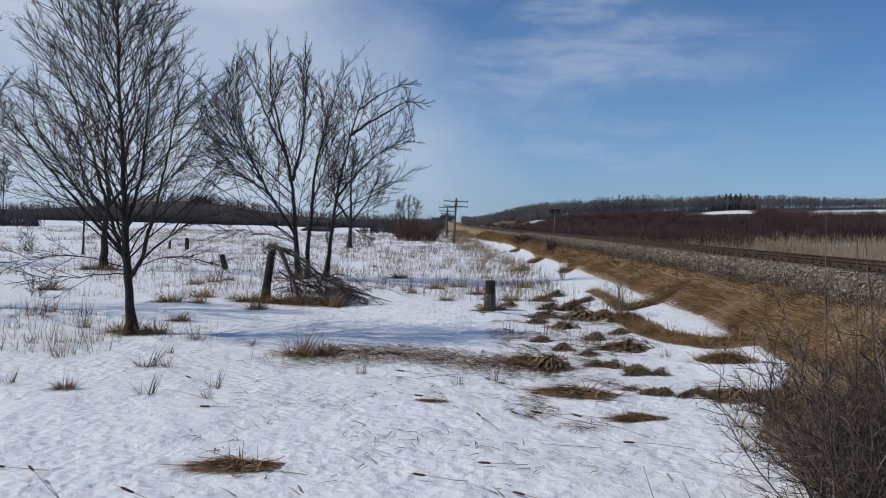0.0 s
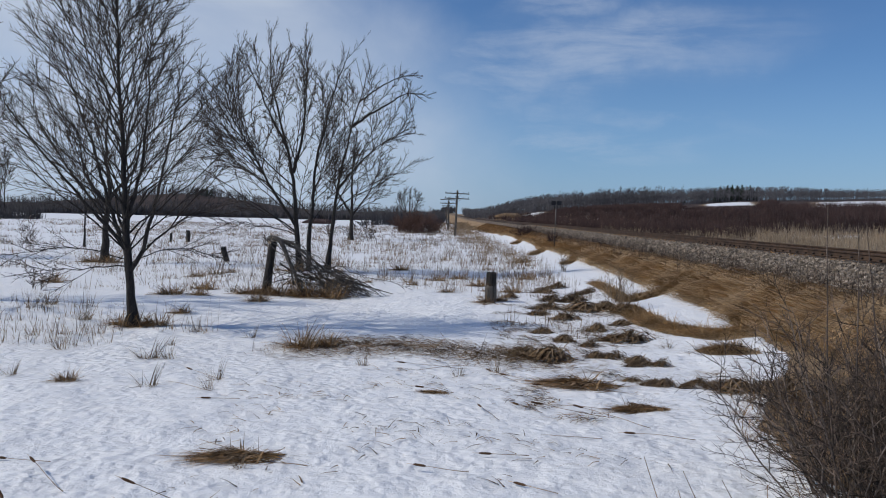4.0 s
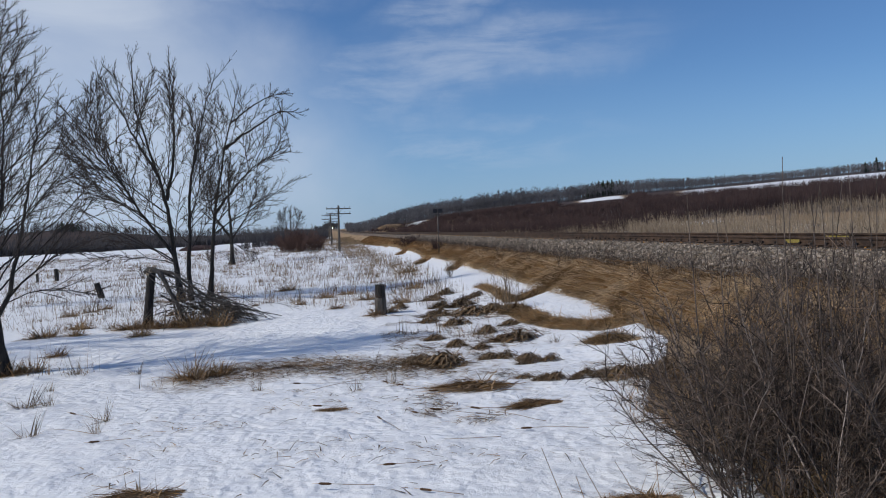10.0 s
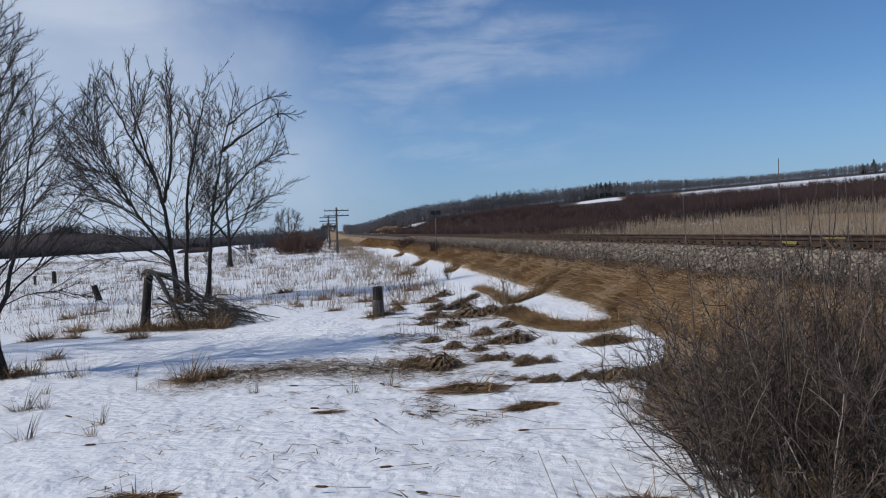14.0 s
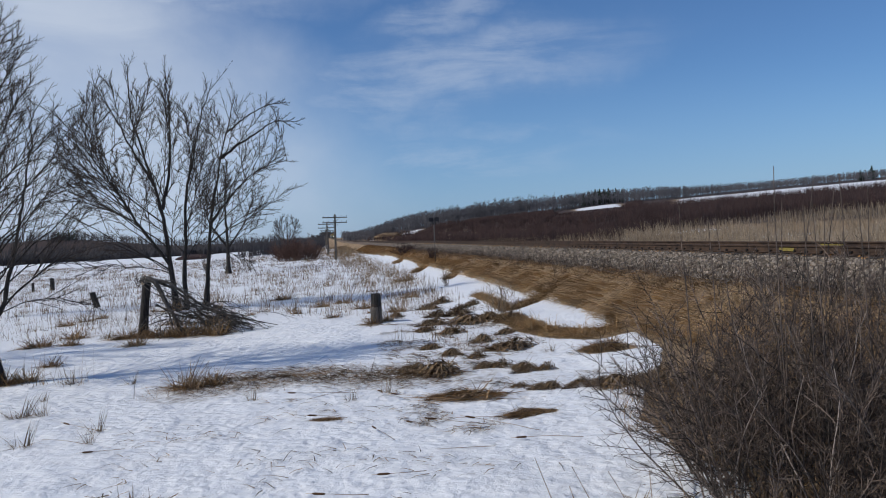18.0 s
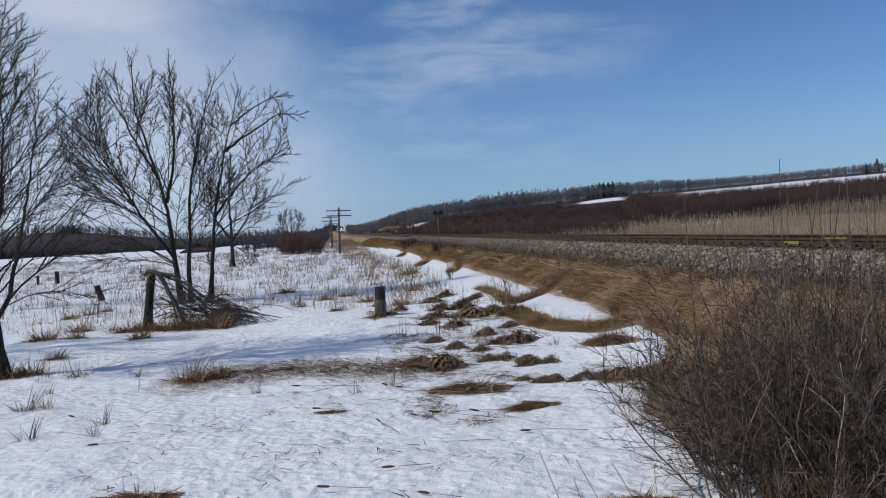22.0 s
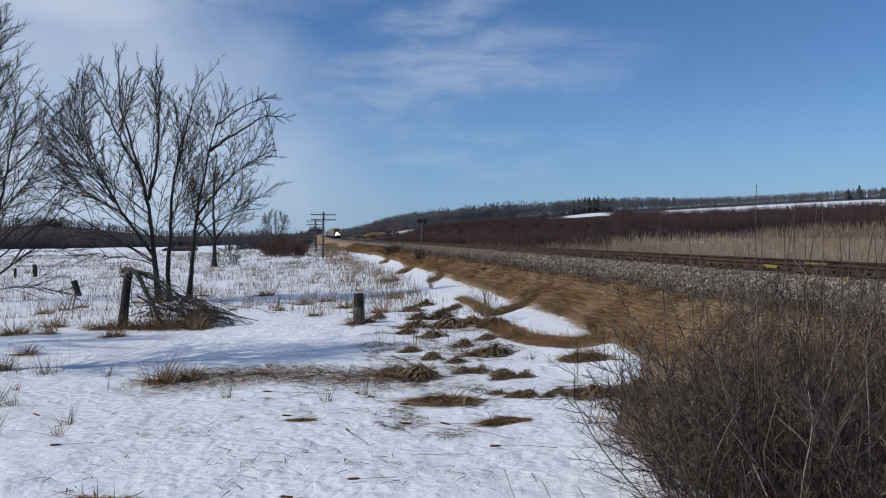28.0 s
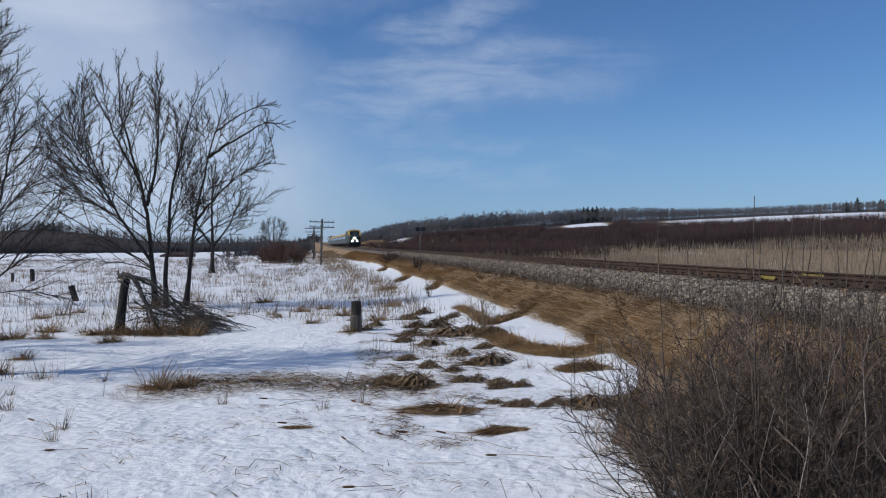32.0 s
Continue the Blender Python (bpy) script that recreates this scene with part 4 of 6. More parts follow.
def build_rails():
    line = empty("railway_track")
    tagged(line, "single railway track with rusty rails on wooden ties", "railway track", kind="structure")
    low = RAIL_TOP - 0.181
    for side in (-1, 1):
        x = TRACK + side * 0.755
        t = Tubes()
        prof = rail_profile()
        ys = (-400, 0, 200, 350, 1000, 1930)
        verts = [(x + a, y, low + b + float(grade(y))) for y in ys for a, b in prof]
        n = len(prof)
        faces = [(k * n + i, k * n + (i + 1) % n, (k + 1) * n + (i + 1) % n, (k + 1) * n + i) for k in range(len(ys) - 1) for i in range(n)]
        t.add(verts, faces)
        me = t.mesh("rail", STEEL, shade=False)
        me.materials.append(SHINY)
        for p in me.polygons:
            if p.normal.z > 0.95 and p.center.z > low + 0.17:
                p.material_index = 1
        rail = part("rail", me, STEEL, line)
        for y in (15.0, 29.5):
            part("joint_bar", boxed(x - side * 0.02 - 0.012, x - side * 0.02 + 0.012, y - 0.45, y + 0.45, low + 0.04, low + 0.13, bevel=0.006), STEEL, rail)
    for x, y, ln in ((TRACK + 0.71, 18.2, 0.9), (TRACK - 0.80, 17.7, 0.6)):
        part("paint_mark", boxed(x - 0.009, x + 0.001, y - ln / 2, y + ln / 2, low + 0.04, low + 0.12), YELLOW_MARK, line, "yellow paint mark on the rail web")
    # sleepers
    tie = boxed(-1.3, 1.3, -0.115, 0.115, -0.16, 0.0, bevel=0.015)
    me = bpy.data.meshes.new("tie")
    tie.to_mesh(me)
    tie.free()
    me.materials.append(TIE)
    plate = boxed(-0.17, 0.17, -0.09, 0.09, 0.0, 0.018)
    pm = bpy.data.meshes.new("tie_plate")
    plate.to_mesh(pm)
    plate.free()
    pm.materials.append(STEEL)
    anchor = boxed(-0.03, 0.02, -0.03, 0.03, 0.0, 0.06, bevel=0.008)
    am = bpy.data.meshes.new("rail_anchor")
    anchor.to_mesh(am)
    anchor.free()
    am.materials.append(BLACKENED)
    rng = random.Random(4)
    y = 3.0
    for k in range(150):
        ob = new("tie", me)
        ob.parent = line
        ob.matrix_basis = pose(TRACK + rng.uniform(-0.03, 0.03), y, low - 0.012 + rng.uniform(-0.006, 0.004), 0, 0, rng.uniform(-1.2, 1.2))
        if k < 60:
            for s in (-0.755, 0.755):
                q = new("tie_plate", pm)
                q.parent = ob
                q.matrix_basis = pose(s, 0, -0.004)
                a = new("rail_anchor", am)
                a.parent = ob
                a.matrix_basis = pose(s - 0.05, 0.16, 0.02)
        y += 0.53 * rng.uniform(0.94, 1.06)
    far = Tubes()
    while y < 420:
        v = [(TRACK + a, y + b, low - 0.012 + c) for a in (-1.3, 1.3) for b in (-0.115, 0.115) for c in (-0.16, 0)]
        far.add(v, ((0, 1, 3, 2), (4, 6, 7, 5), (0, 4, 5, 1), (2, 3, 7, 6), (1, 5, 7, 3)))
        y += 0.53
    tagged(part("far_ties", far.mesh("far_ties", TIE, shade=False), TIE, line), kind="stuff")
    return line


build_rails()


def stone_mesh(rng, name, material):
    bm = bmesh.new()
    bmesh.ops.create_icosphere(bm, subdivisions=1, radius=1.0)
    for v in bm.verts:
        v.co *= rng.uniform(0.72, 1.2)
        v.co.z *= 0.75
    me = bpy.data.meshes.new(name)
    bm.to_mesh(me)
    bm.free()
    me.materials.append(material)
    return me


def build_ballast():
    rng = np.random.RandomState(9)
    bed = empty("ballast_bed")
    tagged(bed, "grey crushed-stone ballast, rust-stained near the rails", "ballast", kind="structure")
    kinds = [stone_mesh(rng, "stone", STONE_ONE) for _ in range(6)]
    for k in range(290):
        y = 10.5 + 12 * rng.rand() ** 1.2
        x = 8.9 + 1.5 * rng.rand()
        ob = new("stone", kinds[k % 6])
        ob.parent = bed
        s = rng.uniform(0.02, 0.04)
        ob.matrix_basis = Matrix.LocRotScale((x, y, above(x, y) + s * 0.35), Euler(rng.uniform(0, 6.28, 3)), (s * 1.1, s, s * 0.9))
    cube = np.array([(-1, -1, -0.6), (1, -0.8, -0.7), (0.9, 1, -0.6), (-0.8, 0.9, -0.7), (-0.7, -0.9, 0.6), (0.8, -0.7, 0.75), (0.7, 0.8, 0.55), (-0.9, 0.6, 0.7)])
    quads = ((0, 3, 2, 1), (4, 5, 6, 7), (0, 1, 5, 4), (1, 2, 6, 5), (2, 3, 7, 6), (3, 0, 4, 7))
    for name, lo, hi, count, material in (("loose_stones", 8.75, 10.7, 23000, STONE), ("stained_stones", 10.35, 10.95, 5000, RUST), ("bed_stones", 10.9, 13.3, 5000, RUST)):
        t = Tubes()
        ys = 7 + 90 * rng.rand(count) ** 2.0
        xs = lo + (hi - lo) * rng.rand(count) ** (0.9)
        zs = land(xs, ys)
        for x, y, z in zip(xs, ys, zs):
            s = rng.uniform(0.016, 0.036) * (1 + y / 80)
            turn = np.array(Euler(rng.uniform(0, 6.28, 3)).to_matrix())
            t.v.append((cube * rng.uniform(0.75, 1.25, (8, 3))) @ turn.T * s + (x, y, z + s * 0.3))
        t.q.append((np.array(quads)[None] + (np.arange(count) * 8)[:, None, None]).reshape(-1, 4))
        t.count = count * 8
        tagged(part(name, t.mesh(name, material, shade=False), material, bed), kind="stuff")


build_ballast()


# ---- dead grass, cattails and reeds ----
def arcs(rng, base, way, length, segs=3, droop=0.6):
    """Bent blades: base (n, 3), way (n, 3), length (n,) give points (n, segs + 1, 3)."""
    n = len(base)
    way = way / (np.linalg.norm(way, axis=1)[:, None] + 1e-9)
    out = [base]
    p, d = base.copy(), way.copy()
    for k in range(segs):
        p = p + d * (length / segs)[:, None]
        d = d - np.array((0, 0, 1.0)) * (droop / segs)[:, None] if np.ndim(droop) else d - np.array((0, 0, droop / segs))
        d = d / (np.linalg.norm(d, axis=1)[:, None] + 1e-9)
        out.append(p)
    return np.stack(out, 1)


def tuft_mesh(rng, name, blades, height, spread_out, flat, material, width=0.011, comb=(0, 0)):
    """A clump of radius about 1 before scaling; flat: 0 upright, 1 beaten down."""
    t = Tubes()
    a, q = rng.uniform(0, 6.28, blades), np.sqrt(rng.rand(blades))
    base = np.stack([np.cos(a) * q * 0.75, np.sin(a) * q * 0.75, np.full(blades, -0.05)], -1)
    base[:, 2] += flat * 0.42 * (1 - q ** 2) * rng.rand(blades)
    b = a + rng.normal(0, 0.7 + 0.9 * flat, blades)
    out = np.stack([np.cos(b) * spread_out + comb[0], np.sin(b) * spread_out + comb[1], np.where(rng.rand(blades) < flat, rng.uniform(-0.05, 0.4, blades), 1.0) * rng.uniform(0.5, 1.3, blades)], -1)
    ln = height * rng.uniform(0.45, 1.15, blades)
    pts = arcs(rng, base, out, ln, 4, droop=rng.uniform(0.2, 1.5, blades) * (0.6 + flat * 0.2))
    pts[:, :, 2] = np.maximum(pts[:, :, 2], 0.02 + 0.06 * rng.rand(blades)[:, None] * flat)
    t.leaves(pts, width * rng.uniform(0.6, 1.6, blades))
    return t.mesh(name, material)


def mat_mesh(rng, name, blades, length, high, material, width, swept, stray=0.07):
    """Dead leaves lying over a low mound of radius 1, swept mostly one way."""
    t = Tubes()
    blobs = np.concatenate([rng.uniform(-0.6, 0.6, (5, 2)), rng.uniform(0.3, 0.62, (5, 1))], 1)
    own = blobs[rng.randint(0, 5, blades)]
    a, q = rng.uniform(0, 6.28, blades), np.sqrt(rng.rand(blades)) * own[:, 2] * 1.1
    start = own[:, :2] + np.stack([np.cos(a) * q, np.sin(a) * q], -1)
    turn = math.pi + rng.normal(0, swept, blades)
    turn = np.where(rng.rand(blades) < 0.25, rng.uniform(0, 6.28, blades), turn)
    ln = length * rng.uniform(0.3, 1.0, blades)
    bend = rng.normal(0, 0.5, blades)
    rough = rng.rand(blades) ** 1.5
    pts, p = [], start
    for k in range(5):
        hump = np.max([np.clip(1 - ((p - b[:2]) ** 2).sum(-1) / b[2] ** 2, 0, 1) * b[2] * 1.7 for b in blobs], 0) * (1 + 0.35 * wave(p[:, 0] * 3 + 9, p[:, 1] * 3, 1.0))
        z = high * hump * (0.35 + 0.65 * rough) + 0.03 * rough + np.where(rough > 1 - stray, k * 0.07, 0.0)
        pts.append(np.concatenate([p, z[:, None]], 1))
        p = p + np.stack([np.cos(turn + bend * k / 4), np.sin(turn + bend * k / 4)], -1) * (ln / 4)[:, None]
    t.leaves(np.stack(pts, 1), width * rng.uniform(0.5, 1.5, blades))
    return t.mesh(name, material)


GRNG = np.random.RandomState(77)
MATS = [mat_mesh(GRNG, "grass_clump", 420, 1.6, 0.34, MAT_STRAW, 0.056, 0.55, 0.22) for _ in range(3)]
TUFTS = [tuft_mesh(GRNG, "grass_clump", 130, 1.6, 0.65, 0.5, MAT_STRAW, 0.055, (-0.15, 0)) for _ in range(3)]
LUMPS = [mat_mesh(GRNG, "grass_clump", 300, 1.1, 0.62, DARK_STRAW, 0.070, 1.4, 0.25) for _ in range(3)]
SPARSE = [tuft_mesh(GRNG, "grass_clump", 34, 2.4, 0.5, 0.22, MARSH, 0.05, (-0.2, 0)) for _ in range(4)]


def clump(mesh, at, size, high, turn, label, wide=1.0):
    ob = new("grass_clump", mesh)
    ob.matrix_basis = Matrix.LocRotScale((at[0], at[1], above(*at)), Euler((0, 0, turn)), (size * wide * GRNG.uniform(0.9, 1.2), size * GRNG.uniform(0.65, 0.95), size * high))
    if size > 0.18:
        stray = new("stray_grass", SPARSE[int(size * 100) % 4])
        stray.parent = ob
        stray.matrix_basis = Matrix.LocRotScale((-0.2, 0.1, 0), Euler((0, 0, turn * 3)), (0.7, 0.7, 0.5))
    return tagged(ob, label, "grass", "dead grass clumps in the snow")


MAT_AT = ((-2.0, 8.45, 0.30), (-2.09, 6.48, 0.36), (-1.6, 6.62, 0.26), (-2.6, 6.25, 0.2), (-2.75, 5.3, 0.40), (-3.35, 5.35, 0.36), (-2.2, 5.3, 0.34), (-2.5, 5.65, 0.3), (-3.0, 5.75, 0.28), (-1.40, 5.3, 0.26), (0.11, 5.52, 0.22), (2.75, 6.91, 0.22), (2.24, 12.35, 0.34), (2.68, 10.95, 0.24), (-0.01, 11.67, 0.13), (2.95, 11.0, 0.16))
LUMP_AT = ((1.28, 6.01, 0.20), (1.81, 6.4, 0.17), (1.75, 6.15, 0.12), (2.7, 6.47, 0.13), (-0.36, 6.56, 0.11), (-0.62, 6.6, 0.10), (3.19, 14.77, 0.27), (3.55, 14.43, 0.30), (3.26, 12.45, 0.21), (4.03, 12.54, 0.2), (4.44, 12.09, 0.36), (3.75, 12.3, 0.15), (3.05, 12.75, 0.16), (2.02, 14.56, 0.42), (1.5, 14.9, 0.3), (3.96, 17.02, 0.5), (4.09, 22.32, 0.6), (3.97, 24.51, 0.5), (3.16, 20.32, 0.36), (4.6, 22.6, 0.45), (4.9, 11.7, 0.4), (5.3, 11.2, 0.4), (2.3, 18.2, 0.3), (2.9, 22.5, 0.4), (5.0, 21.6, 0.45), (3.5, 12.5, 0.2), (4.2, 12.3, 0.26), (4.7, 12.0, 0.28), (2.9, 14.9, 0.22), (3.4, 14.1, 0.22), (3.0, 16.2, 0.2), (3.6, 18.6, 0.3), (3.3, 24.5, 0.35), (2.6, 21.3, 0.28), (4.4, 19.5, 0.3), (3.4, 27.0, 0.4), (4.2, 29.0, 0.4), (2.2, 25.6, 0.3), (4.8, 26.5, 0.4), (3.9, 14.2, 0.2), (2.6, 16.9, 0.24))
TUFT_AT = ((-2.64, 15.55, 0.36), (-2.2, 15.75, 0.28), (-5.49, 11.85, 0.2), (-6.47, 20.15, 0.27), (-7.27, 24.2, 0.32), (-8.2, 24.46, 0.4), (-13.33, 27.71, 0.39), (-5.23, 23.08, 0.33), (2.4, 27.19, 0.35), (4.55, 44.7, 0.63), (3.5, 33.1, 0.42), (1.75, 24.2, 0.3), (1.3, 23.85, 0.25), (1.34, 28.99, 0.33), (0.21, 26.62, 0.22), (-6.7, 17.9, 0.35), (-7.1, 17.95, 0.38), (-6.4, 18.1, 0.3), (-5.75, 25.2, 0.42), (-5.3, 25.1, 0.3), (-4.4, 24.9, 0.34), (-3.6, 24.8, 0.4), (-3.1, 24.9, 0.26), (-4.9, 24.9, 0.42), (-4.1, 24.7, 0.46), (-3.3, 24.6, 0.40), (-6.0, 25.1, 0.36), (-4.5, 25.6, 0.4), (-15.4, 37.2, 0.6), (-16.2, 37.4, 0.5), (-15.0, 21.2, 0.4), (5.5, 15.25, 0.3))
TUFT_BACK = tuple((-9.5 + 0.85 * k, 31.5 + 4.0 * math.sin(k * 2.3) + 1.5 * math.sin(k * 5.1), 0.30 + 0.12 * math.sin(k * 3.7)) for k in range(14))
SPARSE_AT = ((-3.39, 12.19, 0.14), (-3.31, 11.49, 0.12), (-10.31, 21.33, 0.27), (-8.23, 18.71, 0.23), (-5.01, 13.87, 0.21), (-4.7, 13.9, 0.16), (-5.14, 15.36, 0.1), (-5.22, 17.22, 0.15), (-6.52, 12.22, 0.14), (-8.07, 15.95, 0.18), (-6.66, 25.78, 0.26), (-9.05, 32.38, 0.4), (-1.27, 30.65, 0.26), (-2.01, 8.09, 0.1), (4.51, 15.98, 0.16), (-1.33, 13.83, 0.13), (-4.23, 11.68, 0.16), (-4.09, 28.61, 0.28), (-5.19, 7.43, 0.2), (-7.4, 13.2, 0.18), (-3.9, 16.6, 0.14), (-6.9, 14.6, 0.17), (-9.0, 13.9, 0.2), (0.9, 13.3, 0.14), (0.3, 12.9, 0.12))
for spots, kinds, high, wide, label in ((MAT_AT, MATS, 0.72, 1.5, "brown cattail leaves beaten flat on the snow"), (LUMP_AT, LUMPS, 0.75, 1.15, "dark brown tussock of dead marsh grass melting out"),
                                  (TUFT_AT + TUFT_BACK, TUFTS, 0.85, 1.0, "tan tuft of dead upright marsh grass"), (SPARSE_AT, SPARSE, 1.0, 1.0, "few dry grass stalks poking out of the snow")):
    for k, (x, y, s) in enumerate(spots):
        clump(kinds[k % len(kinds)], (x, y), s, high * GRNG.uniform(0.8, 1.2), GRNG.uniform(-0.5, 0.5) if wide < 1.3 else GRNG.uniform(-0.2, 0.35), label, wide)


def cattail(at, turn, length, rise, seed, head=True):
    """A dry cattail stalk; rise: how steeply it stands (0 lies on the snow)."""
    rng = np.random.RandomState(seed)
    base = np.array((at[0], at[1], above(*at) + 0.015))
    stalk = empty("cattail", Matrix.Translation(base))
    tagged(stalk, "dry cattail stalk with a brown seed head" if rise > 0.5 else "broken cattail stalk lying on the snow", "cattail", "dead cattails in the snow")
    way = np.array((math.cos(turn) * (1 - rise * 0.7), math.sin(turn) * (1 - rise * 0.7), rise * 0.9 + 0.05))
    pts = bough(rng, (0, 0, 0), way, length, 6, -0.12, 0.025)
    pts[:, 2] = np.maximum(pts[:, 2], 0.012)
    t = Tubes()
    t.tube(pts, np.linspace(0.0045, 0.0028, len(pts)), 5)
    part("stalk", t, DARK_STRAW, stalk)
    if head:
        d = unit(pts[-1] - pts[-2])
        e = pts[-1]
        h = Tubes()
        h.tube([e - d * 0.01, e, e + d * 0.02, e + d * 0.10, e + d * 0.125, e + d * 0.13], (0.003, 0.008, 0.0125, 0.0125, 0.008, 0.003), 8)
        part("seed_head", h, CATTAIL, stalk, "dark brown seed head")
        s = Tubes()
        s.tube([e + d * 0.125, e + d * 0.2], (0.003, 0.0015), 4)
        part("spike", s, STRAW, stalk)


def build_cattails():
    rng = np.random.RandomState(31)
    lying = ((-1.95, 8.5, 2.75, 0.75), (-1.9, 8.4, 3.2, 0.6), (-1.6, 6.6, 3.1, 0.8), (-1.75, 6.75, 3.0, 0.9), (-2.1, 6.5, 3.25, 0.8), (-2.3, 5.6, 3.0, 0.9), (-2.5, 5.5, 2.7, 1.0), (-2.2, 5.8, 2.9, 0.7), (-2.8, 5.7, 3.1, 0.8),
             (-0.3, 6.6, 3.2, 0.7), (-0.5, 6.7, 2.9, 0.6), (0.1, 5.55, 3.2, 0.9), (-0.3, 5.7, 3.15, 0.7), (1.1, 6.2, 2.6, 0.9), (1.1, 7.4, 2.5, 0.35), (0.2, 11.6, 2.9, 0.45), (0.75, 10.1, 1.9, 0.6), (1.35, 10.6, 2.2, 0.5), (2.1, 10.4, 3.0, 0.8),
             (2.3, 10.9, 2.9, 0.9), (1.9, 9.4, 2.95, 0.8), (2.6, 9.9, 2.6, 0.9), (-3.2, 11.3, 2.8, 0.8), (-3.3, 12.1, 2.5, 0.7), (-2.7, 10.9, 3.1, 0.4), (0.3, 8.0, 2.9, 0.45), (0.95, 8.5, 3.1, 0.4), (-4.6, 8.3, 2.7, 0.6), (-3.9, 8.1, 3.0, 0.5), (-3.4, 7.3, 2.4, 0.7), (1.2, 12.5, 2.2, 0.7), (1.7, 12.2, 2.6, 0.8), (2.4, 12.0, 3.0, 0.9), (0.4, 13.4, 3.0, 1.0), (-0.4, 13.3, 0.2, 0.9), (3.0, 9.4, 2.8, 0.7), (1.5, 5.9, 2.2, 0.8), (2.0, 6.0, 1.2, 0.7))
    for k, (x, y, turn, ln) in enumerate(lying):
        cattail((x, y), turn, ln, rng.uniform(0.02, 0.2), 200 + k, head=rng.rand() < 0.8)
    standing = ((-3.3, 5.3, 2.8, 1.2), (-3.2, 5.4, 2.4, 1.0), (-3.5, 5.6, 2.7, 1.3), (-3.0, 5.5, 2.2, 0.9), (-2.6, 5.9, 2.4, 1.0), (-3.1, 6.1, 2.0, 0.6), (-5.0, 7.0, 2.3, 0.8), (-4.3, 7.0, 2.5, 0.7))
    for k, (x, y, turn, ln) in enumerate(standing):
        cattail((x, y), turn + 0.45, ln, rng.uniform(0.3, 0.5), 300 + k)
    switch = ((1.75, 5.75, 1.9, 0.9), (1.9, 5.7, 1.7, 0.7), (2.1, 5.8, 2.0, 0.8), (2.35, 5.6, 2.1, 0.8), (2.45, 5.9, 1.3, 0.7), (2.8, 5.9, 1.6, 0.8))
    for k, (x, y, turn, ln) in enumerate(switch):
        cattail((x, y), turn, ln, rng.uniform(0.6, 0.9), 400 + k, head=False)


build_cattails()


def build_marsh_stalks():
    """Thin dry stalks all over the marsh, thicker in the distance."""
    rng = np.random.RandomState(13)
    t, dark = Tubes(), Tubes()
    count = 7600
    y = 15 + 150 * rng.rand(count) ** 1.6
    x = rng.uniform(-0.55, 0.085, count) * (y + 6) + 1.3
    x = np.where(rng.rand(count) < 0.12, rng.uniform(2.0, 5.2, count), x)
    keep = (wave(x, y, 5.0, 3) + 0.35 * wave(x, y, 1.2, 2) > -0.06 - 0.3 * smooth(y, 20, 40) + 0.5 * smooth(-x / y, 0.36, 0.5) * smooth(y, 24, 30)) & (x < 5.6) & ~((x > -5.0) & (x < 2.6) & (y < 25.5) & (wave(x, y, 0.9, 2) < 0.5)) & ~((x > -6.5) & (y < 17) & (wave(x, y, 0.9, 2) < 0.62))
    x, y = x[keep], y[keep]
    far_y = rng.uniform(104, 270, 900)
    x, y = np.concatenate([x, rng.uniform(-3, 7.2, 900)]), np.concatenate([y, far_y])
    thin = rng.rand(len(x)) < 0.36 + 0.64 * smooth(y, 22, 40)
    x, y = x[thin], y[thin]
    bulk_of = rng.uniform(0.25, 1.0, len(x)) ** 1.6
    for turn in range(20):
        pick = rng.rand(len(x)) < bulk_of
        cx, cy, n = x[pick], y[pick], int(pick.sum())
        px, py = cx + rng.normal(0, 0.16, n) * (1 + cy / 90), cy + rng.normal(0, 0.16, n)
        base = np.stack([px, py, land(px, py) - 0.03], -1)
        way = np.stack([rng.normal(-0.08, 0.24, n), rng.normal(0, 0.24, n), np.ones(n)], -1)
        way[rng.rand(n) < 0.2, 2] = 0.2
        ln = (0.08 + 0.5 * rng.rand(n) ** 1.8) * (1 + 0.4 * wave(px, py, 3.0)) * (0.65 + 0.6 * bulk_of[pick])
        (t if turn % 5 < 2 else dark).leaves(arcs(rng, base, way, ln, 2, droop=rng.uniform(0, 0.6, n)), (0.008 + 0.00030 * py) * rng.uniform(0.6, 1.5, n))
    ob = new("marsh_stalks", t.mesh("marsh_stalks", MARSH))
    tagged(ob, "dry tan marsh stalks standing in old snow", "dry grass", kind="stuff")
    tagged(new("dark_marsh_stalks", dark.mesh("dark_marsh_stalks", DARK_STRAW)), "broken dark brown marsh stalks in old snow", "dry grass", kind="stuff")


build_marsh_stalks()


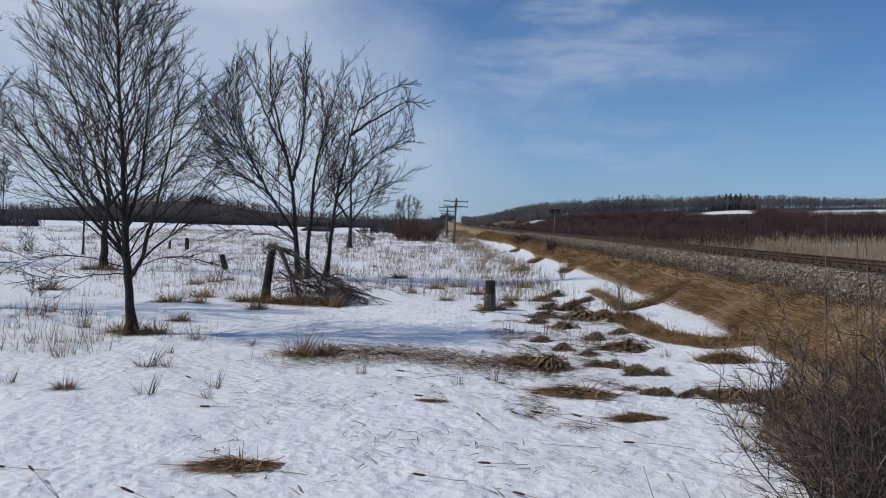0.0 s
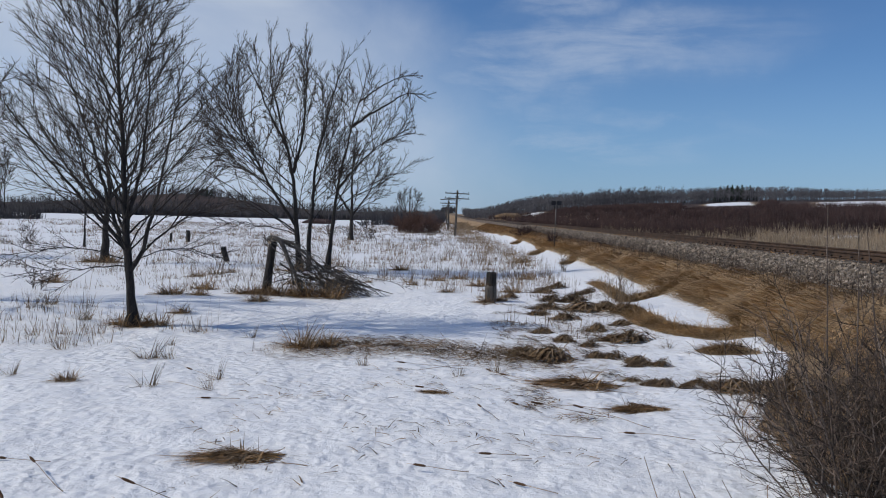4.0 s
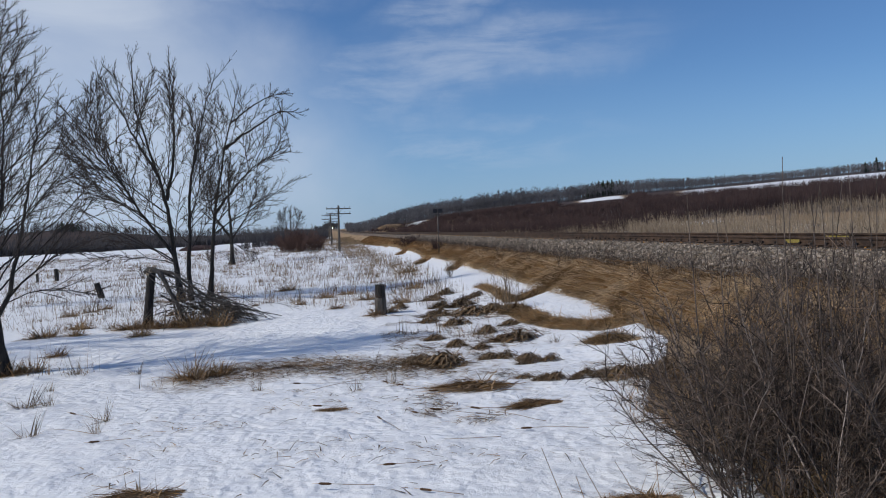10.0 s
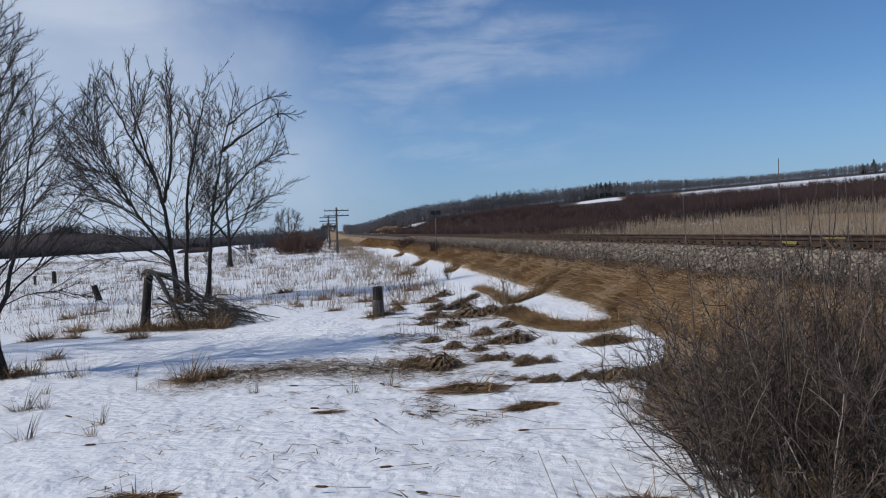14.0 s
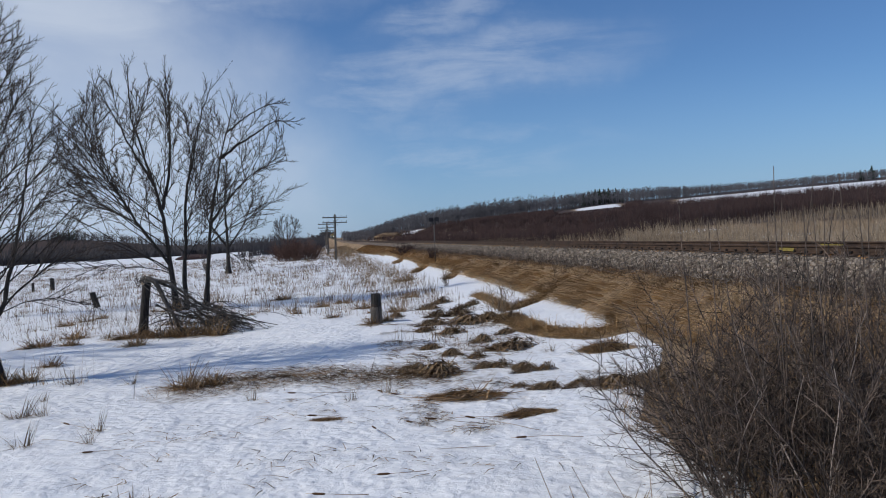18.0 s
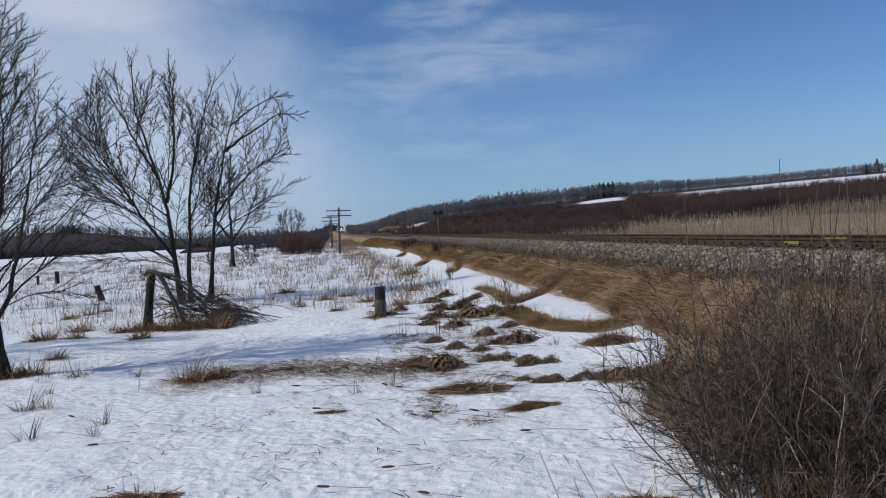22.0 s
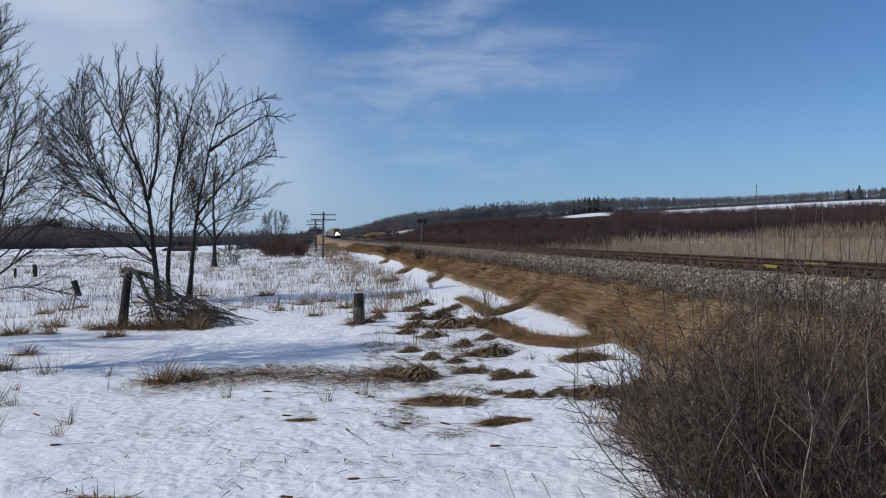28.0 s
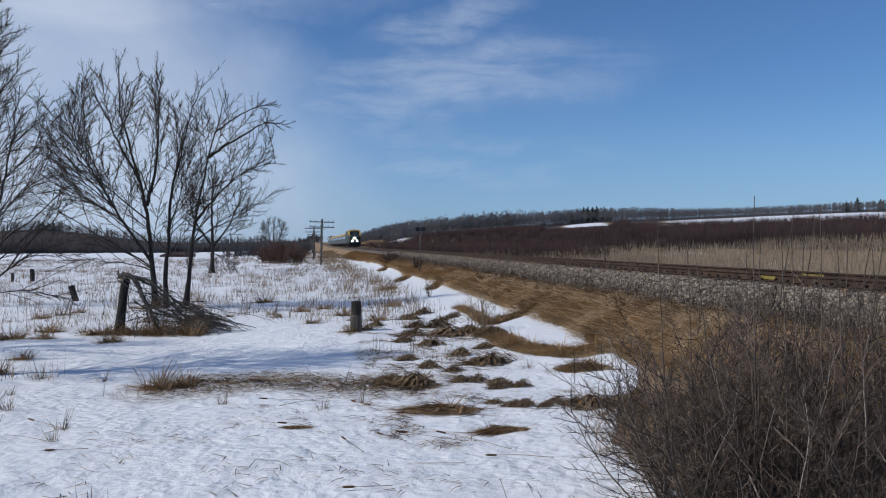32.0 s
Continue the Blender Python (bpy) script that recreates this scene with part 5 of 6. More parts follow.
def build_litter():
    """Trampled straw and mud crumbs on the dirty strip and by the ditch."""
    rng = np.random.RandomState(15)
    t = Tubes()
    for n, pick in ((3000, 0), (8500, 1), (1500, 2)):
        if pick == 0:
            k = rng.rand(n)
            x, y = -2.7 + 5.0 * k + rng.normal(0, 0.1, n), np.interp(k, (0, 0.4, 0.72, 1), (15.6, 15.9, 14.9, 14.5)) + rng.normal(0, 0.50, n)
        elif pick == 1:
            x, y = rng.uniform(1.2, 5.2, n), rng.uniform(10, 26, n)
        else:
            x, y = rng.uniform(-3, 4, n), rng.uniform(6, 15, n)
        if pick:
            keep = wave(x, y, 0.9, 3) > 0.12
            x, y = x[keep], y[keep]
        n = len(x)
        base = np.stack([x, y, land(x, y) + 0.012], -1)
        a = rng.normal(3.1, 0.9, n)
        pts = arcs(rng, base, np.stack([np.cos(a), np.sin(a), rng.uniform(0.0, 0.35, n)], -1), rng.uniform(0.06, 0.34, n), 2, droop=rng.uniform(0.2, 0.8, n))
        t.leaves(pts, 0.014 * rng.uniform(0.5, 1.6, n))
    ob = new("straw_litter", t.mesh("straw_litter", DARK_STRAW))
    tagged(ob, "scattered brown straw litter on dirty snow", "litter", kind="stuff")


build_litter()


def build_bank_grass():
    """Long dead grass combed down the railway bank."""
    rng = np.random.RandomState(17)
    for name, count, material, lo, hi, tall in (("bank_grass", 27000, BANK_STRAW, 6.6, 8.85, 0.55), ("bank_grass_dark", 9000, DARK_STRAW, 6.9, 9.1, 0.45)):
        t = Tubes()
        y = 9.0 + 150 * rng.rand(count) ** 1.8
        x = lo + (hi - lo) * rng.rand(count)
        edge = np.interp(y, EDGE_Y, EDGE_X)
        x = np.maximum(x, edge + rng.uniform(-0.15, 0.25, count))
        keep = (x < hi) & (rng.rand(count) < np.where(x > 8.2, 0.3 if material is BANK_STRAW else 1.0, 1.0 if material is BANK_STRAW else 0.22))
        x, y = x[keep], y[keep]
        n = len(x)
        swirl = wave(x, y, 1.1, 2) * 1.1
        way = np.stack([-1.0 + 0.15 * swirl, -0.35 + swirl, 0.35 + 0.25 * rng.rand(n)], -1)
        pts = arcs(rng, np.stack([x, y, land(x, y) + 0.01], -1), way, tall * rng.uniform(0.5, 1.2, n), 3, droop=rng.uniform(0.5, 1.2, n))
        floor = land(pts[:, :, 0], pts[:, :, 1]) + 0.02
        pts[:, :, 2] = np.maximum(pts[:, :, 2], floor)
        t.leaves(pts, (0.013 + 0.00026 * y) * rng.uniform(0.5, 1.5, n))
        ob = new(name, t.mesh(name, material))
        tagged(ob, "long tan dead grass combed down the bank" if material is BANK_STRAW else "dark brown dead weeds on the bank", "dry grass", kind="stuff")
    t = Tubes()
    for a, b, c, w in TONGUES:
        for p, q in ((a, b), (b, c)):
            n = int(1100 * math.dist(p, q) ** 0.7)
            k = rng.rand(n)
            x, y = p[0] + (q[0] - p[0]) * k + rng.normal(0, w * 0.4, n), p[1] + (q[1] - p[1]) * k + rng.normal(0, w * 0.5, n)
            pts = arcs(rng, np.stack([x, y, land(x, y)], -1), np.stack([rng.normal(-0.7, 0.5, n), rng.normal(-0.3, 0.6, n), rng.uniform(0.2, 0.7, n)], -1), rng.uniform(0.15, 0.45, n), 3, droop=rng.uniform(0.6, 1.4, n))
            pts[:, :, 2] = np.maximum(pts[:, :, 2], land(pts[:, :, 0], pts[:, :, 1]) + 0.01)
            t.leaves(pts, 0.015 * rng.uniform(0.6, 1.4, n))
    ob = new("ditch_grass", t.mesh("ditch_grass", BANK_STRAW))
    tagged(ob, "matted tan grass between patches of ditch snow", "dry grass", kind="stuff")
    t = Tubes()
    n = 5200
    x, y = rng.uniform(2.9, 7.0, n), rng.uniform(4.8, 12.5, n)
    keep = x > np.interp(y, EDGE_Y, EDGE_X) - 0.25 + 0.3 * wave(x, y, 0.6)
    x, y = x[keep], y[keep]
    n = len(x)
    pts = arcs(rng, np.stack([x, y, land(x, y)], -1), np.stack([rng.normal(-0.5, 0.7, n), rng.normal(-0.2, 0.7, n), rng.uniform(0.2, 0.8, n)], -1), rng.uniform(0.15, 0.5, n), 3, droop=rng.uniform(0.4, 1.4, n))
    pts[:, :, 2] = np.maximum(pts[:, :, 2], land(pts[:, :, 0], pts[:, :, 1]) + 0.01)
    t.leaves(pts, 0.010 * rng.uniform(0.6, 1.4, n))
    tagged(new("undergrowth", t.mesh("undergrowth", MAT_STRAW)), "reddish-brown dead grass under the shrubs", "dry grass", kind="stuff")
    # thin weeds along the stone shoulder
    t = Tubes()
    n = 2600
    y, x = 10 + 80 * rng.rand(n) ** 1.6, rng.normal(8.75, 0.3, n)
    base = np.stack([x, y, land(x, y)], -1)
    mid = base + np.stack([rng.normal(0, 0.08, n), rng.normal(0, 0.08, n), rng.uniform(0.12, 0.3, n)], -1)
    t.bulk(np.stack([base, mid, mid + (mid - base) * rng.uniform(0.5, 1.0, n)[:, None] + rng.normal(0, 0.04, (n, 3))], 1), np.full((n, 3), 0.004) + 0.00008 * y[:, None])
    tagged(new("shoulder_weeds", t.mesh("shoulder_weeds", BUSH_TWIG)), "thin brown weed stalks along the gravel shoulder", "weeds", kind="stuff")


build_bank_grass()


# ---- shrubs ----
def shrub(name, label, at, stems, height, spread_out, seed, material=BUSH_TWIG, thick=0.011, twig=0.0032, lean=(0, 0), foot=0.35, per=(9, 5)):
    rng = np.random.RandomState(seed)
    bush = empty(name, Matrix.Translation((at[0], at[1], above(*at) - 0.04)))
    tagged(bush, label, "shrub")
    fine, lines = Tubes(), []
    for k in range(stems):
        a = rng.uniform(0, 6.28)
        tilt = abs(rng.normal(0, spread_out))
        way = (math.cos(a) * math.sin(tilt) + lean[0], math.sin(a) * math.sin(tilt) + lean[1], math.cos(tilt))
        ln = height * rng.uniform(0.6, 1.1)
        s = (math.cos(a) * foot * rng.rand(), math.sin(a) * foot * rng.rand(), 0)
        pts = bough(rng, s, way, ln, 8, 0.15, 0.10)
        r = thick * rng.uniform(0.6, 1.2)
        t = Tubes()
        t.tube(pts, np.linspace(r, twig, len(pts)), 5)
        part("stem", t, PALE_STEM if material is BUSH_TWIG and k % 3 == 0 else material, bush)
        lines.append(pts)
    lines = np.array(lines)
    second = shoots(rng, lines, per[0], 0.12, 0.97, 0.75, 0.40, 0.12, 4, 0.08)
    fine.bulk(second, taper(second, twig * 1.5, twig * 0.9))
    third = shoots(rng, second, per[1], 0.12, 0.97, 0.75, 0.42, 0.12, 3, 0.09)
    fine.bulk(third, taper(third, twig, twig * 0.6))
    tagged(part("twig_mass", fine, material, bush, "fine leafless twigs"), kind="stuff")
    return bush


def build_shrubs():
    grey = "dense leafless grey-brown shrub beside the railway bank"
    for k, (x, y, n, h, lean) in enumerate(((3.45, 6.6, 14, 1.75, -0.16), (3.8, 6.9, 16, 2.0, -0.06), (4.2, 6.4, 16, 2.1, 0), (4.7, 7.2, 16, 2.15, 0), (3.75, 7.7, 13, 1.7, -0.1), (4.3, 8.0, 14, 1.9, 0), (5.2, 6.6, 14, 2.1, 0.1), (5.4, 7.9, 13, 2.0, 0), (3.5, 5.6, 9, 1.1, -0.1), (4.0, 5.7, 12, 1.7, 0), (4.6, 5.6, 12, 1.8, 0), (5.1, 9.2, 12, 1.6, 0), (6.0, 7.4, 12, 2.0, 0))):
        shrub("shrub", grey, (x, y), n + 4, h, 0.55, 500 + k, lean=(lean, 0), thick=0.010, twig=0.0028, per=(13, 7))
    whips = ((3.85, 6.3, 3.0), (4.0, 6.6, 2.7), (4.05, 6.2, 2.65), (3.55, 6.9, 2.55), (4.3, 6.5, 2.7), (4.5, 6.8, 2.65), (3.2, 6.4, 2.75), (4.65, 6.2, 2.6), (4.15, 6.9, 2.5), (4.9, 6.6, 2.75), (5.1, 7.0, 2.8), (4.4, 7.3, 2.9), (5.4, 7.3, 2.7), (4.75, 7.6, 2.8), (3.95, 7.2, 2.6), (5.0, 6.2, 2.5), (4.6, 6.5, 2.9))
    for k, (x, y, h) in enumerate(whips):
        rng = np.random.RandomState(700 + k)
        t = Tubes()
        pts = bough(rng, (0, 0, -0.03), (rng.normal(0.03, 0.05), 0, 1), h, 8, 0.05, 0.022)
        t.tube(pts, np.linspace(0.010, 0.0032, 9), 5)
        whip = new("sapling", t.mesh("sapling", BUSH_TWIG))
        whip.matrix_basis = Matrix.Translation((x, y, above(x, y)))
        tagged(whip, "straight leafless whip rising above the shrubs", "sapling", "whips among the shrubs")
    shrub("shrub", "small leafless shrub with upright stems in the ditch", (4.85, 22.2), 22, 1.35, 0.28, 801, MARSH, thick=0.008, twig=0.0036, foot=0.3, per=(5, 3))
    shrub("shrub", "small leafless shrub with upright stems in the ditch", (5.6, 36.5), 11, 1.0, 0.30, 802, MARSH, thick=0.008, twig=0.005, foot=0.25, per=(4, 2))
    shrub("shrub", "low reddish shrub on the railway bank", (8.1, 78.0), 22, 1.3, 0.6, 803, RED_TWIG, 0.02, 0.013, foot=0.6)
    shrub("shrub", "low reddish shrub on the railway bank", (7.9, 58.0), 12, 0.9, 0.5, 804, RED_TWIG, 0.014, 0.010, foot=0.4)
    for k, (x, y, n, h) in enumerate(((-3.3, 116.0, 46, 3.5), (-5.3, 118.0, 40, 3.1), (-1.9, 119.0, 34, 2.7), (-4.2, 115.0, 30, 2.5))):
        shrub("shrub", "rounded red-brown leafless shrub in the marsh", (x, y), n, h, 0.62, 820 + k, RUSSET, 0.03, 0.013, foot=1.3, per=(12, 8))
    for k, (x, y, n, h) in enumerate(((-24.5, 37.7, 22, 2.6), (-22.5, 36.5, 14, 1.8), (-27, 40.0, 20, 3.4))):
        shrub("shrub", "red-brown leafless brush at the edge of the field", (x, y), n, h, 0.5, 840 + k, RED_TWIG, 0.02, 0.009, foot=1.0)
    for k, (x, y, h) in enumerate(((-12.0, 19.9, 1.5), (-23.0, 45.0, 1.8), (-12.6, 25.2, 0.9), (-9.5, 84.0, 1.8), (-13.0, 60.0, 1.2), (-7.6, 79.0, 2.2), (-11.5, 83.0, 2.0))):
        shrub("shrub", "thin leafless shrub standing in the snow", (x, y), 7, h, 0.45, 860 + k, thick=0.010, twig=0.004 + 0.0001 * y, foot=0.3)


build_shrubs()


def build_thin_saplings():
    """Slim young trees in the brush at the left edge of the field."""
    first = bare_tree("slim leafless young tree rising out of red brush", (-26.2, 39.5), ((((0, 0, -0.05), (0.1, 0, 2.2), (0.0, 0, 4.4), (0.2, 0, 6.6)), 0.075, 0.012),), 95, (0, 0, 4.3, 1.1, 1.1, 2.4), (1.6, 6.0), 12, 0.007, (7, 5, 2))
    tagged(first, group="young trees at the field's edge")
    for x, y, turn, lean in ((-27.5, 40.6, 80, 3), (-25.4, 41.2, 200, -4), (-28.6, 39.0, 300, 5), (-24.9, 38.4, 140, -2), (-29.5, 41.0, 20, 2), (-23.6, 37.9, 250, 6)):
        copy_thing(first, pose(x, y, above(x, y), lean, -lean, turn))


build_thin_saplings()


# ---- across the line, hills and woods ----
def build_reeds():
    rng = np.random.RandomState(19)
    t = Tubes()
    for n, lo, hi, y0, y1, tall, r in ((20000, 16.5, 34, 14, 95, 1.45, 0.0075), (24000, 24, 74, 22, 125, 1.45, 0.011)):
        x, y = lo + (hi - lo) * rng.rand(n), y0 + (y1 - y0) * rng.rand(n) ** 1.4
        keep = (wave(x, y, 7.0, 3) > -0.2) & (x < 23 + 2.0 * np.clip(np.degrees(np.arctan2(x, y)) - 13, 0, 30))
        x, y = x[keep], y[keep]
        n = len(x)
        base = np.stack([x, y, land(x, y) - 0.02], -1)
        ln = tall * rng.uniform(0.35, 1.1, n) * (1 + 0.3 * wave(x, y, 4.0))
        way = np.stack([rng.normal(-0.05, 0.13, n), rng.normal(0, 0.13, n), np.ones(n)], -1)
        pts = arcs(rng, base, way, ln, 3, droop=rng.uniform(0, 0.35, n))
        t.bulk(pts, (r * (1 + y / 150))[:, None] * np.array((0.7, 0.7, 1.1, 0.8)))
    tagged(new("reed_bed", t.mesh("reed_bed", REED)), "bleached pinkish-tan reeds beyond the railway", "reeds", kind="stuff")


build_reeds()


def thicket(name, label, rng, x, y, tall, r, material, fan=7):
    """Leafless brush: fans of sticks at the given spots."""
    t = Tubes()
    n = len(x)
    z = land(x, y)
    for _ in range(fan):
        base = np.stack([x + rng.normal(0, 0.5, n), y + rng.normal(0, 0.5, n), z - 0.05], -1)
        a = rng.uniform(0, 6.28, n)
        s = rng.uniform(0.05, 0.5, n)
        way = np.stack([np.cos(a) * s, np.sin(a) * s, np.ones(n)], -1)
        ln = tall * rng.uniform(0.55, 1.1, n)
        pts = arcs(rng, base, way, ln, 2, droop=rng.uniform(-0.3, 0.2, n))
        t.bulk(pts, r[:, None] * np.array((1.0, 0.9, 0.5)))
        # side twigs
        q = pts[:, 1] + (pts[:, 2] - pts[:, 1]) * 0.2
        e = q + np.stack([rng.normal(0, 0.4, n), rng.normal(0, 0.4, n), rng.uniform(0.3, 0.9, n)], -1) * (ln / 2.2)[:, None]
        t.bulk(np.stack([q, e], 1), r[:, None] * np.array((0.7, 0.4)))
    return tagged(new(name, t.mesh(name, material)), label, "brush", kind="stuff")


def build_thickets():
    rng = np.random.RandomState(23)
    n = 9000
    a = np.radians(rng.uniform(3.0, 62, n))
    r = 45 + 330 * rng.rand(n) ** 1.2
    x, y = r * np.sin(a), r * np.cos(a)
    deg = np.degrees(a)
    strip = ((deg > 22.5) & (r > 238)) | ((deg > 16.8) & (deg < 21.2) & (r > 280)) | ((deg > 3) & (deg < 7.2) & (r > 340))
    keep = (x > 17 + 2.0 * np.clip(deg - 13, 0, 30) + 6 * wave(x, y, 20)) & ~strip
    x, y, r, deg = x[keep], y[keep], r[keep], deg[keep]
    thicket("brush_belt", "dark maroon leafless brush covering the far slope", rng, x, y, 2.6 * (1 + 0.2 * wave(x, y, 25)) * np.where((deg > 16.4) & (deg < 21.6), 1 - 0.6 * smooth(r, 150, 220), 1.0), 0.009 + 0.00014 * r, RED_TWIG, fan=10)
    # brush along the line, left of the poles
    n = 620
    y = 175 + 420 * rng.rand(n)
    x = np.interp(y, (175, 230, 320, 600), (-5.0, -0.3, 0.6, 1.6)) - rng.rand(n) * 13
    thicket("lineside_brush", "grey-brown leafless brush along the telegraph poles", rng, x, y, 4.0 * (1 + 0.3 * wave(x, y, 14)), 0.03 + 0.00012 * y, DARK_WOODS, fan=8)


build_thickets()


def wood_template(rng, twigs):
    """Sticks of one bare tree of height 1: start, end, thickness."""
    rows = [((0, 0, 0), (0, 0, 0.9), 0.014)]
    for k in range(twigs):
        h = rng.uniform(0.25, 0.93)
        a, ln = rng.uniform(0, 6.28), (1.08 - h) * rng.uniform(0.3, 0.55)
        e = np.array((math.cos(a) * ln * 0.75, math.sin(a) * ln * 0.75, h + ln * 0.7))
        rows.append(((0, 0, h), tuple(e), 0.007))
        for _ in range(2):
            q = np.array((0, 0, h)) + (e - np.array((0, 0, h))) * rng.uniform(0.35, 0.9)
            rows.append((tuple(q), tuple(q + np.array((rng.normal(0, 0.06), rng.normal(0, 0.06), rng.uniform(0.05, 0.14)))), 0.005))
    return rows


def woods(name, label, rng, x, y, tall, material, twigs=9, thick=1.0):
    t = Tubes()
    z = land(x, y)
    kinds = [wood_template(rng, twigs) for _ in range(8)]
    pick = rng.randint(0, 8, len(x))
    for k, rows in enumerate(kinds):
        m = pick == k
        if not m.any():
            continue
        base = np.stack([x[m], y[m], z[m]], -1)
        s = tall[m]
        r = np.hypot(x[m], y[m])
        for p, q, w in rows:
            ends = np.stack([base + s[:, None] * np.array(p), base + s[:, None] * np.array(q)], 1)
            t.bulk(ends, (s * w * thick)[:, None] * np.array((1.0, 0.55)) + 0.00006 * r[:, None])
    return tagged(new(name, t.mesh(name, material)), label, "woods", kind="stuff")


def build_woods():
    rng = np.random.RandomState(29)
    n = 6500
    a = 1.5 + 60 * rng.rand(n) ** 1.3
    r = np.interp(a, (0, 10, 16.5, 17, 21.5, 26, 66), (470, 400, 400, 446, 446, 440, 440)) + 170 * rng.rand(n) ** 1.3
    x, y = r * np.sin(np.radians(a)), r * np.cos(np.radians(a))
    tall = np.interp(a, (0, 3, 6, 13, 19, 24, 30, 37, 66), (4, 6.5, 8.6, 9.2, 8.8, 7.2, 4.8, 5.2, 7)) * rng.uniform(0.7, 1.08, n)
    woods("hill_woods", "grey leafless woods along the far ridge", rng, x, y, tall * (1 + 0.15 * wave(x, y, 40)), HAZED_WOODS, twigs=11, thick=1.15)
    # low dark woods left of the line
    n = 3200
    a = rng.uniform(-75, -0.6, n)
    r = 345 + 90 * rng.rand(n)
    x, y = r * np.sin(np.radians(a)), r * np.cos(np.radians(a))
    woods("field_woods", "low dark woods at the far edge of the field", rng, x, y, 3.0 * rng.uniform(0.5, 1.15, n) * (1 + 0.35 * wave(x, y, 30)), DARK_WOODS, twigs=7, thick=2.2)
    n = 260
    x, y = rng.uniform(-24, 34, n), rng.uniform(1945, 2100, n)
    woods("end_woods", "grey leafless woods at the end of the line", rng, x, y, 15.0 * rng.uniform(0.6, 1.15, n), DARK_WOODS, twigs=9, thick=1.6)
    n = 800
    x, y = -152 + rng.normal(0, 45, n), 470 + rng.normal(0, 30, n)
    woods("knoll_woods", "dark woods on a low knoll behind the field", rng, x, y, 5.0 * rng.uniform(0.6, 1.1, n), DARK_WOODS, twigs=8, thick=1.7)
    thicket("field_brush", "low dark brush at the far edge of the field", rng, *(lambda a, r: (r * np.sin(a), r * np.cos(a)))(np.radians(rng.uniform(-75, -0.5, 3000)), 328 + 24 * rng.rand(3000)), 3.7 * rng.uniform(0.7, 1.2, 3000), np.full(3000, 0.17), DARK_WOODS, fan=5)


build_woods()


def spruce_mesh(rng):
    t = Tubes()
    t.tube([(0, 0, 0), (0, 0, 1.0)], (0.022, 0.003), 5)
    for k in range(150):
        h = 0.1 + 0.88 * rng.rand() ** 0.85
        ln = (1.02 - h) * 0.26 * rng.uniform(0.6, 1.2)
        a = rng.uniform(0, 6.28)
        p = np.array((0, 0, h))
        e = p + np.array((math.cos(a) * ln, math.sin(a) * ln, -0.25 * ln))
        t.tube([p, p * 0.45 + e * 0.55 + (0, 0, 0.01), e], (0.012, 0.017, 0.002), 4)
    return t.mesh("spruce", SPRUCE)


def build_spruces():
    rng = np.random.RandomState(37)
    kinds = [spruce_mesh(rng) for _ in range(4)]
    spots = [(12.8, 470, 10.5), (19.4, 470, 12), (19.0, 472, 10.5), (19.7, 475, 12), (20.0, 478, 11.5), (20.3, 478, 12), (18.6, 470, 9.5), (20.8, 480, 11.5), (21.2, 480, 9.5), (36.7, 460, 9.5), (36.1, 465, 7.5), (38.0, 470, 8), (7.9, 470, 10), (8.2, 472, 10.5), (6.2, 474, 8.5), (16.6, 470, 8.5)]
    spots += [(-16.6, 478, 7), (-16.3, 476, 8), (-16.9, 480, 7), (-16.0, 480, 6.5)]
    for k, (a, r, h) in enumerate(spots):
        x, y = r * math.sin(radians(a)), r * math.cos(radians(a))
        ob = new("spruce", kinds[k % 4])
        ob.matrix_basis = Matrix.LocRotScale((x, y, above(x, y) - 0.2), Euler((0, 0, rng.uniform(0, 6))), (h * 1.7, h * 1.7, h * 0.8))
        tagged(ob, "dark green spruce standing above bare woods", "spruce", "spruces on the far ridge")


build_spruces()


def build_copse():
    """Tall bare trees at the left edge of the field."""
    rng = random.Random(43)
    first = bare_tree("tall slender leafless tree in a row at the field's edge", (-96, 156), ((((0, 0, -0.1), (0.1, 0, 5), (0, 0, 10), (0.2, 0, 15)), 0.22, 0.03),), 91, (0, 0, 10.0, 2.2, 2.2, 5.4), (4.5, 13.0), 16, 0.020, (7, 5, 2))
    second = bare_tree("tall forked leafless tree in a row at the field's edge", (-101, 158), ((((0, 0, -0.1), (0.1, 0, 4), (-0.6, 0, 9), (-0.9, 0, 14)), 0.24, 0.03), (((0.1, 0, 4), (0.9, 0, 8), (1.2, 0, 13)), 0.15, 0.03)), 93, (0, 0, 9.5, 2.4, 2.2, 5.0), (4.0, 12.0), 16, 0.020, (7, 5, 2))
    for ob in (first, second):
        tagged(ob, group="trees at the field's edge")
    for k in range(22):
        a, r = -28.2 - k * 0.62 + rng.uniform(-0.3, 0.3), 182 + rng.uniform(-10, 14)
        x, y = r * math.sin(radians(a)), r * math.cos(radians(a))
        copy_thing((first, second)[k % 2], pose(x, y, above(x, y), 0, rng.uniform(-2, 2), rng.uniform(0, 360)))
    n = np.random.RandomState(45)
    a, r = np.radians(n.uniform(-60, -26.5, 700)), 170 + 20 * n.rand(700)
    thicket("copse_brush", "low dark brush under the trees at the field's edge", n, r * np.sin(a), r * np.cos(a), np.full(700, 2.6), np.full(700, 0.07), DARK_WOODS, fan=6)


build_copse()


